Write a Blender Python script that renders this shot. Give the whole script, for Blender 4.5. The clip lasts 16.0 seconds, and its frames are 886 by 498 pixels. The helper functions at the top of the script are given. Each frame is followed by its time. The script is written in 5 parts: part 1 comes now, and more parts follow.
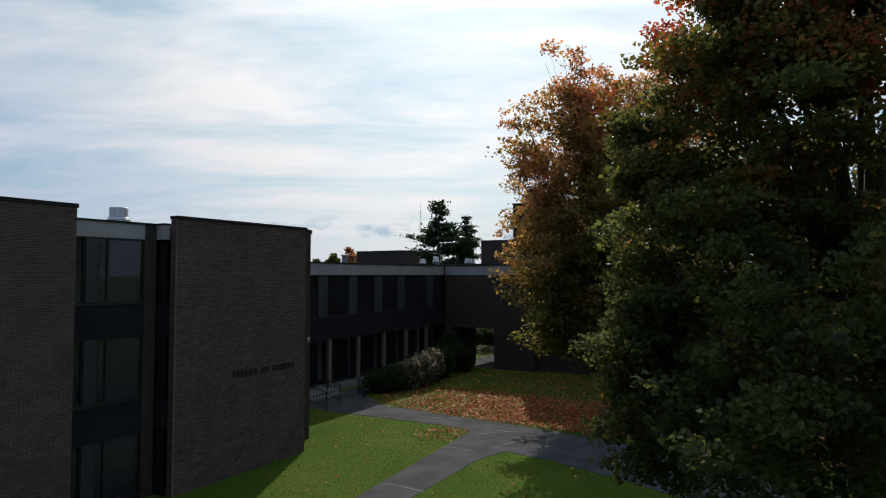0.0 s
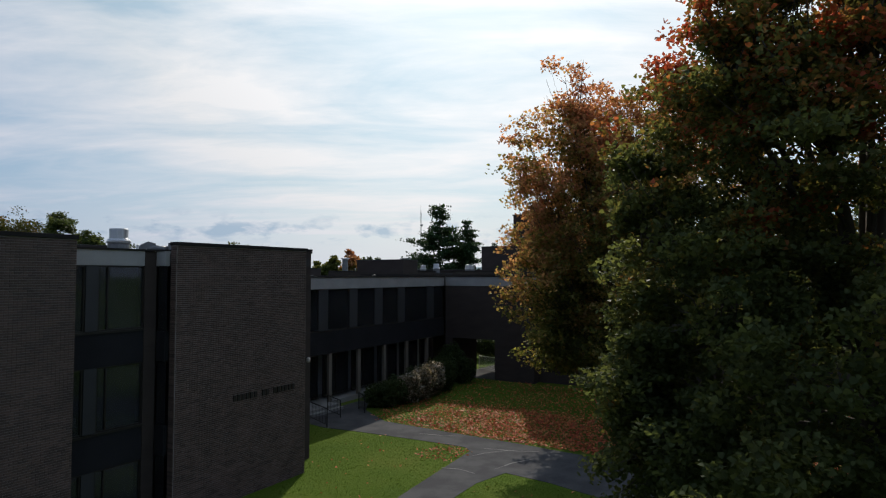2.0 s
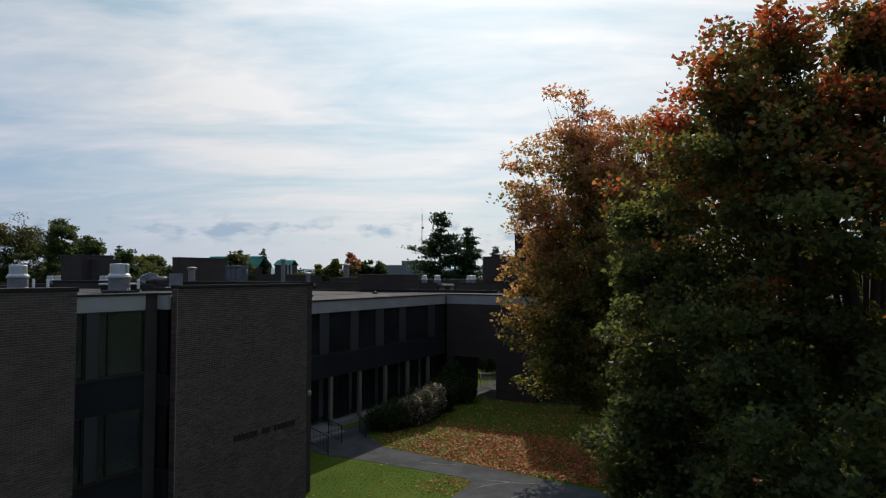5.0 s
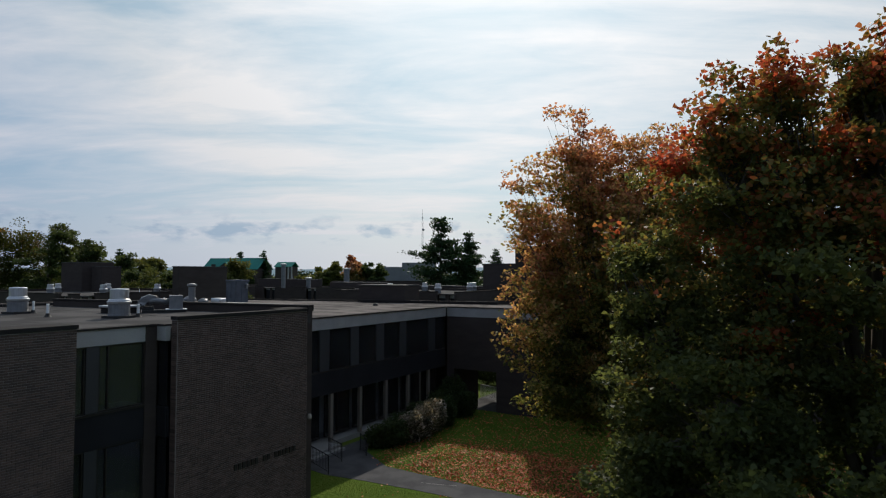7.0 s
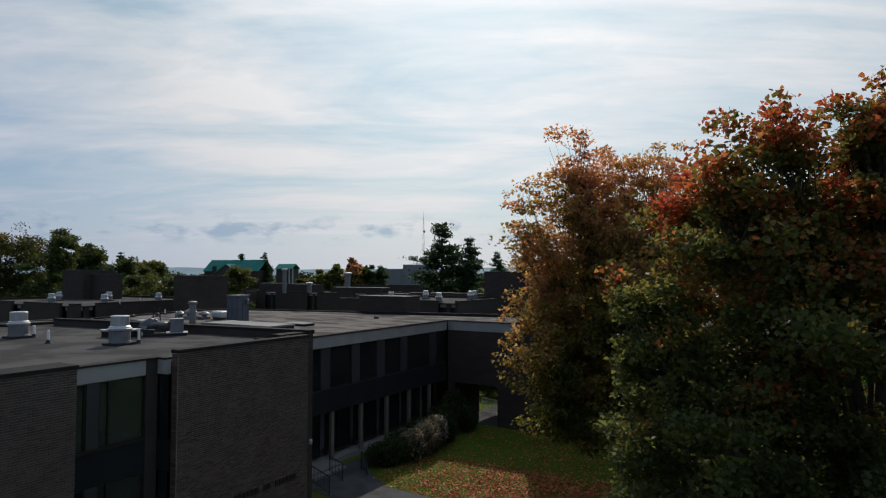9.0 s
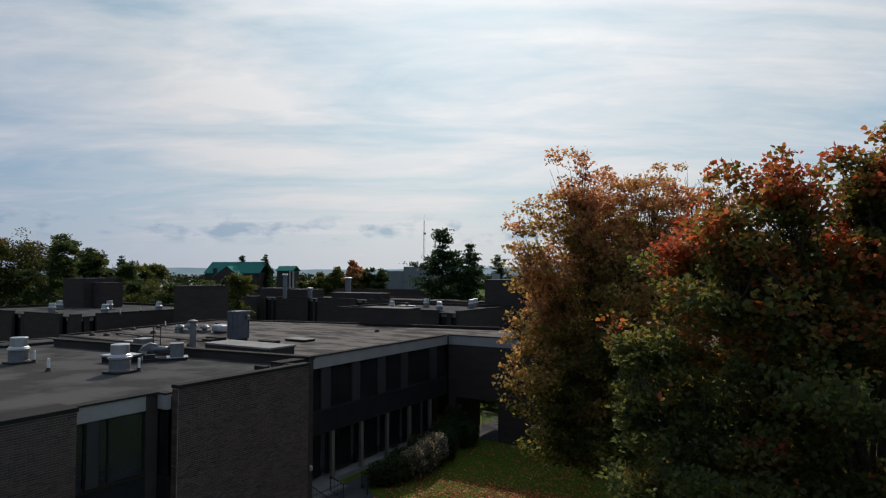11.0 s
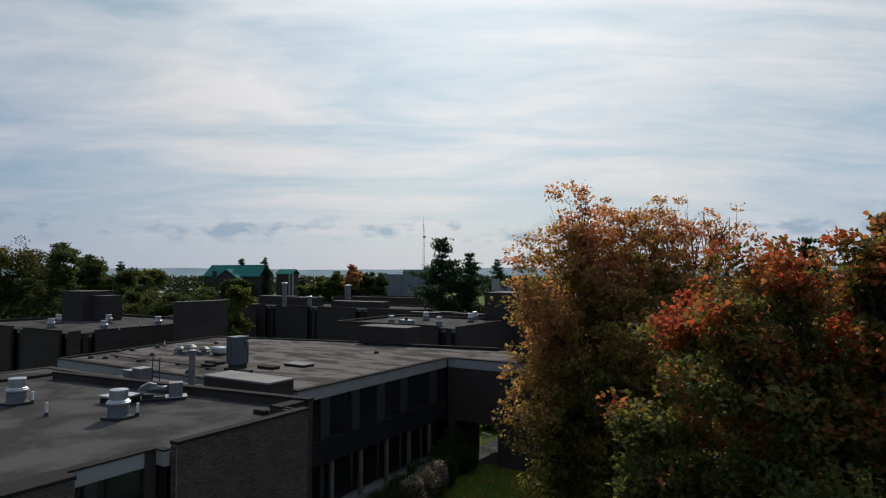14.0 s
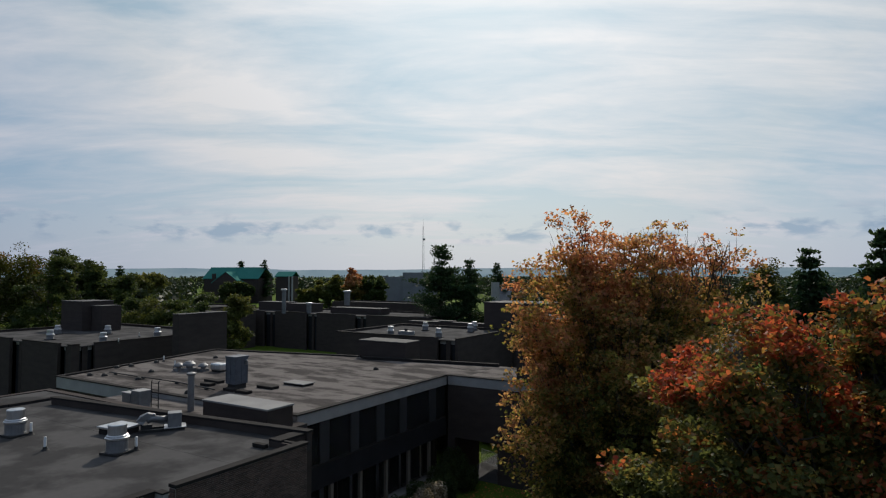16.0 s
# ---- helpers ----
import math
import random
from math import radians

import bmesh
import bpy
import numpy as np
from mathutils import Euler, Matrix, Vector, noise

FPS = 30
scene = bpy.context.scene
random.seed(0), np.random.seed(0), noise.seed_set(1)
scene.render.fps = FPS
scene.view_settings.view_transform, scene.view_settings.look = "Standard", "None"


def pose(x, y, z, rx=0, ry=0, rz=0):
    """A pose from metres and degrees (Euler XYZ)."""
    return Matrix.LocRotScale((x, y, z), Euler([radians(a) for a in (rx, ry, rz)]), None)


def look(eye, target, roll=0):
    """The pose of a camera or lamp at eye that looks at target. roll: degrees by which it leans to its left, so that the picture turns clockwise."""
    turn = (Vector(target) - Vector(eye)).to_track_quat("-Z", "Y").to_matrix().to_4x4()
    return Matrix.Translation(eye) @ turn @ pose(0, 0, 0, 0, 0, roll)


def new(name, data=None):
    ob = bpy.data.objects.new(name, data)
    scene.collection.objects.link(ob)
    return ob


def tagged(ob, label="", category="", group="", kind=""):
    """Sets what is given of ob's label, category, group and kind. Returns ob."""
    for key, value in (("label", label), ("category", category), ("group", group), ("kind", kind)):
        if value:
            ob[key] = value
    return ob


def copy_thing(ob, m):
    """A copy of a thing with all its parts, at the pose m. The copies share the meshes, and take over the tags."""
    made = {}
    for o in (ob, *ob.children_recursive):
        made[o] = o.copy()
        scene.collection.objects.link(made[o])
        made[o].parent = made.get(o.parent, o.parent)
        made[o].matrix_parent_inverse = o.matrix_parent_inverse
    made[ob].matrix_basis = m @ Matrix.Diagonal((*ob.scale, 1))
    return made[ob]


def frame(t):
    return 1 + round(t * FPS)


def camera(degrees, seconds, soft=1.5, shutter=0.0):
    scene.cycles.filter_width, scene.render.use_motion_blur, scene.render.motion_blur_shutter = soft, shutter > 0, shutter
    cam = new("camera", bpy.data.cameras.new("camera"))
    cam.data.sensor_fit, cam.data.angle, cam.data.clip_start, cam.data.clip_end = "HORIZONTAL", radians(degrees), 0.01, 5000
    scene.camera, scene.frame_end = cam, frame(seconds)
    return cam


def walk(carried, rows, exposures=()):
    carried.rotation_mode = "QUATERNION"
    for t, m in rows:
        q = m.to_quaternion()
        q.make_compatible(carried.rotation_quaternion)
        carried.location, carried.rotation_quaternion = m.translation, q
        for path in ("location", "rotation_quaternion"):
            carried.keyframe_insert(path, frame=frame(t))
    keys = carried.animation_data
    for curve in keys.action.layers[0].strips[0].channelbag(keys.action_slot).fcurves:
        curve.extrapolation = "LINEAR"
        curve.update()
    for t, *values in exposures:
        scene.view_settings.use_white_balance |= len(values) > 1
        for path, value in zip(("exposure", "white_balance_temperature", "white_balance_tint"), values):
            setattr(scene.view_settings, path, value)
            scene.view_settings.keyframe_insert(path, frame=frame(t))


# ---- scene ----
# camera: a vertical climb with a fixed slight upward tilt
cam = camera(72.0, 16.0, soft=1.2)
PITCH = 2.44
# seconds, height of the eye, yaw
RISE = [
    (0.0, 7.30, 0.0), (0.5, 7.49, 0.0), (1.0, 7.72, 0.02), (1.5, 7.945, 0.02), (2.0, 8.177, 0.04), (2.5, 8.41, 0.05),
    (3.0, 8.65, 0.07), (3.5, 8.90, 0.10), (4.0, 9.15, 0.12), (6.5, 10.395, 0.18), (7.0, 10.67, 0.19), (7.5, 10.937, 0.22),
    (8.0, 11.21, 0.24), (8.5, 11.49, 0.26), (9.0, 11.78, 0.28), (11.5, 13.25, 0.34), (12.0, 13.558, 0.33), (12.5, 13.853, 0.32),
    (13.0, 14.158, 0.32), (13.5, 14.48, 0.31), (14.0, 14.80, 0.30), (14.5, 15.122, 0.28), (15.0, 15.46, 0.27), (15.5, 15.827, 0.26),
    (16.0, 16.206, 0.26),
]
walk(cam, [(t, pose(0, 0, z, 90 + PITCH, 0, yaw)) for t, z, yaw in RISE], [(0.0, 0.15), (4.0, 0.08), (8.0, -0.02), (12.0, -0.10), (16.0, -0.14)])

# ---- light: low autumn sun ahead, thin bright cloud round it ----
SUN_AZ, SUN_EL = 4.0, 37.2
SUN_DIR = Vector((math.sin(radians(SUN_AZ)) * math.cos(radians(SUN_EL)), math.cos(radians(SUN_AZ)) * math.cos(radians(SUN_EL)), math.sin(radians(SUN_EL))))
sun = new("sun", bpy.data.lights.new("sun", "SUN"))
sun.data.energy, sun.data.angle, sun.data.color = 3.3, radians(0.6), (1.0, 0.93, 0.82)
sun.matrix_world = look(SUN_DIR * 200, (0, 0, 0))


class Nodes:
    """A short way to write node trees."""

    def __init__(self, tree):
        self.tree = tree
        tree.nodes.clear()

    def add(self, kind, **links):
        node = self.tree.nodes.new(kind)
        for key, value in links.items():
            self.put(node, key, value)
        return node

    def put(self, node, key, value):
        socket = node.inputs[int(key[1:])] if key[0] == "i" and key[1:].isdigit() else node.inputs[key.replace("_", " ")]
        if isinstance(value, bpy.types.NodeSocket):
            self.tree.links.new(value, socket)
        else:
            socket.default_value = value

    def math(self, op, a, b=0.0, c=0.0):
        node = self.add("ShaderNodeMath", i0=a, i1=b, i2=c)
        node.operation = op
        return node.outputs[0]

    def vmath(self, op, a, b=(0, 0, 0)):
        node = self.add("ShaderNodeVectorMath", i0=a, i1=b)
        node.operation = op
        return node

    def noise(self, vector, scale, detail=4.0, rough=0.55, warp=0.0):
        return self.add("ShaderNodeTexNoise", Vector=vector, Scale=scale, Detail=detail, Roughness=rough, Distortion=warp).outputs[0]

    def ramp(self, value, stops):
        node = self.add("ShaderNodeValToRGB", Fac=value)
        while len(node.color_ramp.elements) < len(stops):
            node.color_ramp.elements.new(0.5)
        for element, (place, colour) in zip(node.color_ramp.elements, stops):
            element.position = place
            element.color = (*colour, 1) if len(colour) == 3 else colour
        return node.outputs[0]

    def span(self, value, a, b, c=0.0, d=1.0):
        return self.add("ShaderNodeMapRange", i0=value, i1=a, i2=b, i3=c, i4=d).outputs[0]

    def mix(self, fac, a, b, blend="MIX"):
        node = self.add("ShaderNodeMix")
        node.data_type, node.blend_type = "RGBA", blend
        self.put(node, "i0", fac), self.put(node, "i6", a), self.put(node, "i7", b)
        return node.outputs[2]


def grey(v):
    return (v, v, v, 1)


world = bpy.data.worlds.new("sky")
world.use_nodes = True
scene.world = world
n = Nodes(world.node_tree)
way = n.add("ShaderNodeTexCoord").outputs["Generated"]
part_xyz = n.add("ShaderNodeSeparateXYZ", i0=way).outputs
up = n.math("MAXIMUM", part_xyz[2], 0.0)
flat = n.math("DIVIDE", 1.0, n.math("ADD", up, 0.16))
dome = n.add("ShaderNodeCombineXYZ", i0=n.math("MULTIPLY", part_xyz[0], flat), i1=n.math("MULTIPLY", part_xyz[1], flat), i2=0.0).outputs[0]
air = n.add("ShaderNodeTexSky")
air.sky_type, air.sun_disc, air.sun_elevation, air.sun_rotation, air.dust_density = "NISHITA", False, radians(SUN_EL), radians(SUN_AZ), 1.6
blue = n.vmath("MULTIPLY", air.outputs[0], (0.075, 0.080, 0.078)).outputs[0]
streak = n.vmath("MULTIPLY", dome, (0.62, 1.55, 1.0)).outputs[0]
spun = n.add("ShaderNodeVectorRotate", Vector=streak, Angle=radians(5))
spun.rotation_type = "Z_AXIS"
turn = spun.outputs[0]
veil = n.noise(turn, 0.95, 7.0, 0.55, 0.9)
fine = n.noise(turn, 4.6, 6.0, 0.62, 0.5)
mask = n.span(n.math("ADD", veil, n.math("MULTIPLY", n.math("SUBTRACT", fine, 0.5), 0.30)), 0.34, 0.64)
mask = n.math("MAXIMUM", mask, n.span(up, 0.16, 0.0, 0.0, 0.9))
ahead = n.vmath("DOT_PRODUCT", way, tuple(SUN_DIR)).outputs["Value"]
glow = n.math("POWER", n.math("MAXIMUM", n.math("MULTIPLY_ADD", ahead, 0.5, 0.5), 0.0), 7.0)
lit = n.math("MULTIPLY_ADD", glow, 0.585, 0.49)
tone = n.ramp(n.span(up, 0.0, 0.42), [(0.0, (0.86, 0.86, 0.89)), (0.35, (0.965, 0.965, 0.98)), (1.0, (1.02, 1.02, 1.03))])
cloud = n.vmath("SCALE", tone)
n.put(cloud, "Scale", lit)
thin = n.vmath("SCALE", (0.52, 0.70, 0.83))
n.put(thin, "Scale", lit)
clear = n.mix(0.75, blue, thin.outputs[0])
both = n.mix(mask, clear, cloud.outputs[0])
# small grey heaps low over the hills
bearing = n.math("ARCTAN2", part_xyz[0], part_xyz[1])
heap_at = n.add("ShaderNodeCombineXYZ", i0=n.math("MULTIPLY", bearing, 16.0), i1=n.math("MULTIPLY", up, 40.0), i2=3.7).outputs[0]
heap = n.span(n.noise(heap_at, 1.0, 5.0, 0.55, 0.2), 0.50, 0.64)
belt = n.math("MULTIPLY", n.span(up, 0.045, 0.062), n.span(up, 0.105, 0.075))
grey_heap = n.vmath("SCALE", (0.52, 0.64, 0.75))
n.put(grey_heap, "Scale", lit)
both = n.mix(n.math("MULTIPLY", n.math("MULTIPLY", heap, belt), 1.0), both, grey_heap.outputs[0])
both = n.mix(1.0, both, n.ramp(n.span(bearing, -0.75, -0.1), [(0.0, (0.86, 0.87, 0.89)), (1.0, (1.0, 1.0, 1.0))]), "MULTIPLY")
both = n.mix(1.0, both, n.ramp(glow, [(0.0, (0.80, 0.95, 1.22)), (0.55, (1.0, 1.0, 1.0))]), "MULTIPLY")
n.add("ShaderNodeOutputWorld", Surface=n.add("ShaderNodeBackground", Color=both, Strength=1.0).outputs[0])


# ---- materials ----
def material(name, colours, scale=2.0, fine=30.0, rough=0.85, metal=0.0, bump=0.2, spread=0.5, vary=0.0, island=0.0, spec=0.3, stretch=(1, 1, 1), dist=0.01, edge=(0.3, 0.7)):
    """Two colours mixed by coarse and fine noise, with relief; vary: change from object to object; island: from piece to piece."""
    mat = bpy.data.materials.new(name)
    mat.use_nodes = True
    n = Nodes(mat.node_tree)
    at = n.vmath("MULTIPLY", n.add("ShaderNodeTexCoord").outputs["Object"], stretch).outputs[0]
    a, b = n.noise(at, scale, 5.0), n.noise(at, fine, 3.0)
    fac = n.math("ADD", n.math("MULTIPLY", n.span(a, *edge), 1 - spread), n.math("MULTIPLY", b, spread))
    colour = n.mix(fac, (*colours[0], 1), (*colours[1], 1))
    if vary:
        r = n.add("ShaderNodeObjectInfo").outputs["Random"]
        colour = n.mix(1.0, colour, n.ramp(r, [(0.0, (1 - vary,) * 3), (1.0, (1 + vary, 1 + vary * 0.9, 1 + vary * 0.8))]), "MULTIPLY")
    if island:
        r = n.add("ShaderNodeNewGeometry").outputs["Random Per Island"]
        colour = n.mix(1.0, colour, n.ramp(r, [(0.0, (1 - island,) * 3), (1.0, (1 + island, 1 + island * 0.85, 1 + island * 0.75))]), "MULTIPLY")
    relief = n.add("ShaderNodeBump", Strength=bump, Distance=dist, Height=n.math("ADD", b, n.math("MULTIPLY", a, 0.5))).outputs[0]
    bsdf = n.add("ShaderNodeBsdfPrincipled", Base_Color=colour, Roughness=rough, Metallic=metal, Normal=relief)
    bsdf.inputs["Specular IOR Level"].default_value = spec
    n.add("ShaderNodeOutputMaterial", Surface=bsdf.outputs[0])
    return mat


def leaf_material(name, stops, low, high, glow=0.45, patch=0.35, jitter=0.3, lift=0.5, swing=1.5):
    """Leaves coloured by height in the crown, by bough and leaf by leaf; thin enough for light to pass."""
    mat = bpy.data.materials.new(name)
    mat.use_nodes = True
    n = Nodes(mat.node_tree)
    at = n.add("ShaderNodeTexCoord").outputs["Object"]
    z = n.add("ShaderNodeSeparateXYZ", i0=at).outputs[2]
    r = n.add("ShaderNodeNewGeometry").outputs["Random Per Island"]
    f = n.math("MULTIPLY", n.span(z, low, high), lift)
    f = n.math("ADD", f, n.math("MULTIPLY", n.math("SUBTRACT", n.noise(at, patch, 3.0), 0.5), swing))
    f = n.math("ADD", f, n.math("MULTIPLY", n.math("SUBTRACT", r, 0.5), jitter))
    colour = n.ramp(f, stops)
    shade = n.ramp(n.math("FRACT", n.math("MULTIPLY", r, 37.0)), [(0.0, (0.65, 0.65, 0.65)), (1.0, (1.25, 1.25, 1.25))])
    colour = n.mix(1.0, colour, shade, "MULTIPLY")
    bsdf = n.add("ShaderNodeBsdfPrincipled", Base_Color=colour, Roughness=0.5)
    bsdf.inputs["Specular IOR Level"].default_value = 0.06
    through_light = n.add("ShaderNodeBsdfTranslucent", Color=n.mix(1.0, colour, (1.5, 1.35, 0.8, 1), "MULTIPLY"))
    mixed = n.add("ShaderNodeMixShader", i0=glow, i1=bsdf.outputs[0], i2=through_light.outputs[0])
    n.add("ShaderNodeOutputMaterial", Surface=mixed.outputs[0])
    return mat


def glass_material(name, tint):
    mat = bpy.data.materials.new(name)
    mat.use_nodes = True
    n = Nodes(mat.node_tree)
    at = n.add("ShaderNodeTexCoord").outputs["Object"]
    wave = n.add("ShaderNodeBump", Strength=0.05, Distance=0.02, Height=n.noise(at, 1.5, 2.0)).outputs[0]
    gloss = n.add("ShaderNodeBsdfGlossy", Color=grey(0.6), Roughness=0.03, Normal=wave)
    clear = n.add("ShaderNodeBsdfTransparent", Color=(*tint, 1))
    # diffuse grey put into the panes in place of their dim reflections
    pane_grey = n.add("ShaderNodeBsdfDiffuse", Color=(0.22, 0.225, 0.235, 1))
    greyed = n.add("ShaderNodeMixShader", i0=n.span(n.noise(at, 0.9, 4.0), 0.3, 0.7, 0.04, 0.12), i1=clear.outputs[0], i2=pane_grey.outputs[0])
    n.add("ShaderNodeOutputMaterial", Surface=n.add("ShaderNodeMixShader", i0=n.add("ShaderNodeFresnel", IOR=1.5).outputs[0], i1=greyed.outputs[0], i2=gloss.outputs[0]).outputs[0])
    return mat


BRICK = material("brown_brick", ((0.056, 0.039, 0.033), (0.118, 0.081, 0.068)), 1.2, 60.0, 0.9, bump=0.35, island=0.36, dist=0.004)
BRICK_ONE = material("brown_brick_piece", ((0.056, 0.039, 0.033), (0.118, 0.081, 0.068)), 1.2, 60.0, 0.9, bump=0.35, vary=0.36, dist=0.004)
MORTAR = material("mortar", ((0.20, 0.18, 0.168), (0.30, 0.272, 0.252)), 0.8, 40.0, 0.95)
# darker copy of the same brown brick, for walls that appear dimmer
BRICK_DIM = material("dimmed_brown_brick", ((0.036, 0.029, 0.027), (0.070, 0.056, 0.050)), 0.6, 14.0, 0.9, spec=0.1, island=0.1, stretch=(1, 1, 3))
COPING = material("dark_metal_coping", ((0.016, 0.0145, 0.014), (0.034, 0.030, 0.028)), 1.5, 25.0, 0.9, spec=0.08)
PALE = material("pale_fascia_concrete", ((0.21, 0.205, 0.203), (0.34, 0.333, 0.326)), 0.9, 22.0, 0.8)
SPANDREL = material("dark_spandrel_panel", ((0.014, 0.014, 0.016), (0.026, 0.026, 0.029)), 0.8, 15.0, 0.85, spec=0.08)
PANEL = material("grey_window_panel", ((0.026, 0.0265, 0.029), (0.046, 0.0465, 0.050)), 0.8, 20.0, 0.6)
FRAME = material("bronze_window_frame", ((0.022, 0.020, 0.018), (0.045, 0.040, 0.036)), 3.0, 40.0, 0.45, 0.5)
ROOM = material("dim_room", ((0.30, 0.295, 0.30), (0.46, 0.45, 0.45)), 0.7, 8.0, 0.9)
ROOFING = material("weathered_roofing", ((0.032, 0.031, 0.031), (0.086, 0.082, 0.080)), 0.45, 2.6, 0.95, bump=0.3, spread=0.35, dist=0.02, edge=(0.42, 0.58), spec=0.04)
ROOFING_B = material("patched_roofing", ((0.028, 0.024, 0.023), (0.165, 0.147, 0.136)), 0.55, 3.2, 0.95, bump=0.3, spread=0.38, stretch=(0.6, 1.4, 1), dist=0.02, edge=(0.43, 0.56), spec=0.04)
STONE_CAP = material("weathered_parapet_cap", ((0.030, 0.029, 0.029), (0.075, 0.072, 0.070)), 1.0, 12.0, 0.85)
METAL = material("galvanised_metal", ((0.36, 0.365, 0.375), (0.62, 0.625, 0.635)), 2.0, 9.0, 0.36, 0.95, 0.25, stretch=(1.6, 1.6, 0.5))
DULL = material("dull_grey_metal", ((0.11, 0.112, 0.116), (0.24, 0.243, 0.248)), 1.6, 7.0, 0.55, 0.6, 0.25)
RUST = material("stained_blue_grey_steel", ((0.045, 0.050, 0.062), (0.14, 0.152, 0.178)), 1.1, 5.0, 0.6, 0.3, 0.3)
BLACK = material("black_rubber", ((0.012, 0.012, 0.012), (0.03, 0.028, 0.026)), 3.0, 30.0, 0.7)
WHITE = material("white_pipe", ((0.6, 0.6, 0.58), (0.75, 0.75, 0.72)), 3.0, 20.0, 0.5)
ASPHALT = material("worn_asphalt", ((0.040, 0.040, 0.044), (0.088, 0.087, 0.088)), 0.8, 40.0, 0.95, bump=0.5, dist=0.006, edge=(0.4, 0.6), spec=0.08)
TAN = material("tan_column_concrete", ((0.12, 0.102, 0.085), (0.19, 0.162, 0.135)), 1.0, 25.0, 0.9)
CONCRETE = material("pale_concrete", ((0.15, 0.145, 0.14), (0.25, 0.242, 0.23)), 0.7, 30.0, 0.9)
BARK = material("grey_brown_bark", ((0.035, 0.028, 0.022), (0.095, 0.078, 0.062)), 2.5, 14.0, 0.95, bump=0.9, stretch=(1, 1, 0.25), dist=0.03)
# distance haze put into the wall colour as pale blue-grey
FAR_GREY = material("far_hazy_grey_wall", ((0.13, 0.135, 0.15), (0.20, 0.205, 0.225)), 0.15, 0.8, 0.95, spec=0.02)
GLASS = glass_material("window_glass", (0.55, 0.58, 0.62))
GREEN_ROOF = material("green_metal_roof", ((0.03, 0.15, 0.125), (0.05, 0.20, 0.165)), 0.2, 1.0, 0.9, 0.0, spec=0.05)
LEAF_RED = leaf_material("maple_turning_red", [(0.0, (0.076, 0.096, 0.042)), (0.42, (0.106, 0.120, 0.046)), (0.56, (0.18, 0.135, 0.045)), (0.68, (0.30, 0.11, 0.050)), (0.84, (0.37, 0.072, 0.048))], 5.0, 16.4, 0.55, 0.60, 0.34, 0.72, 2.0)
LEAF_GOLD = leaf_material("maple_turning_gold", [(0.0, (0.085, 0.105, 0.036)), (0.22, (0.18, 0.165, 0.055)), (0.40, (0.34, 0.235, 0.105)), (0.60, (0.42, 0.215, 0.13)), (1.0, (0.42, 0.165, 0.13))], 3.0, 19.0, 0.66, 0.32, 0.45, 0.62, 1.7)
LEAF_GREEN = leaf_material("green_leaves", [(0.0, (0.040, 0.060, 0.024)), (0.6, (0.062, 0.086, 0.032)), (1.0, (0.11, 0.115, 0.04))], 2.0, 20.0, 0.45, 0.2, 0.4, 0.6)
LEAF_WOODS = leaf_material("dark_woodland_leaves", [(0.0, (0.022, 0.036, 0.020)), (0.6, (0.040, 0.052, 0.024)), (1.0, (0.085, 0.070, 0.025))], 2.0, 20.0, 0.2, 0.02, 0.5, 0.4)
LEAF_YELLOW = leaf_material("yellow_green_leaves", [(0.0, (0.06, 0.08, 0.026)), (0.6, (0.11, 0.115, 0.036)), (1.0, (0.17, 0.15, 0.05))], 2.0, 20.0, 0.4, 0.2, 0.4, 0.6)
LEAF_RUSSET = leaf_material("russet_leaves", [(0.0, (0.035, 0.050, 0.014)), (0.55, (0.065, 0.072, 0.018)), (0.75, (0.15, 0.085, 0.02)), (1.0, (0.28, 0.09, 0.025))], 2.0, 24.0, 0.35, 0.16, 0.3, 0.6)
LEAF_RUST = leaf_material("orange_autumn_leaves", [(0.0, (0.07, 0.085, 0.03)), (0.35, (0.20, 0.15, 0.06)), (0.6, (0.34, 0.15, 0.08)), (1.0, (0.36, 0.13, 0.09))], 4.0, 18.0, 0.4, 0.15, 0.3, 0.75, 1.2)
NEEDLE = leaf_material("dark_pine_needles", [(0.0, (0.022, 0.045, 0.022)), (1.0, (0.050, 0.085, 0.038))], 2.0, 20.0, 0.3, 0.3, 0.5, 0.5)
# sunlit pale tops put into the leaf colour by height, plus some red leaves
SHRUB_SUNLIT = leaf_material("sunlit_shrub_leaves", [(0.0, (0.10, 0.095, 0.065)), (0.22, (0.26, 0.22, 0.18)), (0.6, (0.44, 0.40, 0.35)), (0.9, (0.30, 0.09, 0.08))], 0.5, 2.5, 0.3, 0.6, 0.6, 0.3)
FALLEN = leaf_material("fallen_maple_leaves", [(0.0, (0.34, 0.075, 0.045)), (0.5, (0.46, 0.135, 0.065)), (1.0, (0.50, 0.25, 0.11))], -1.0, 1.0, 0.15, 0.5, 0.9, 0.8)
BLADE = leaf_material("lawn_blades", [(0.0, (0.060, 0.114, 0.014)), (0.55, (0.100, 0.158, 0.022)), (1.0, (0.17, 0.18, 0.036))], -1.0, 1.0, 0.3, 0.4, 0.5, 0.6)


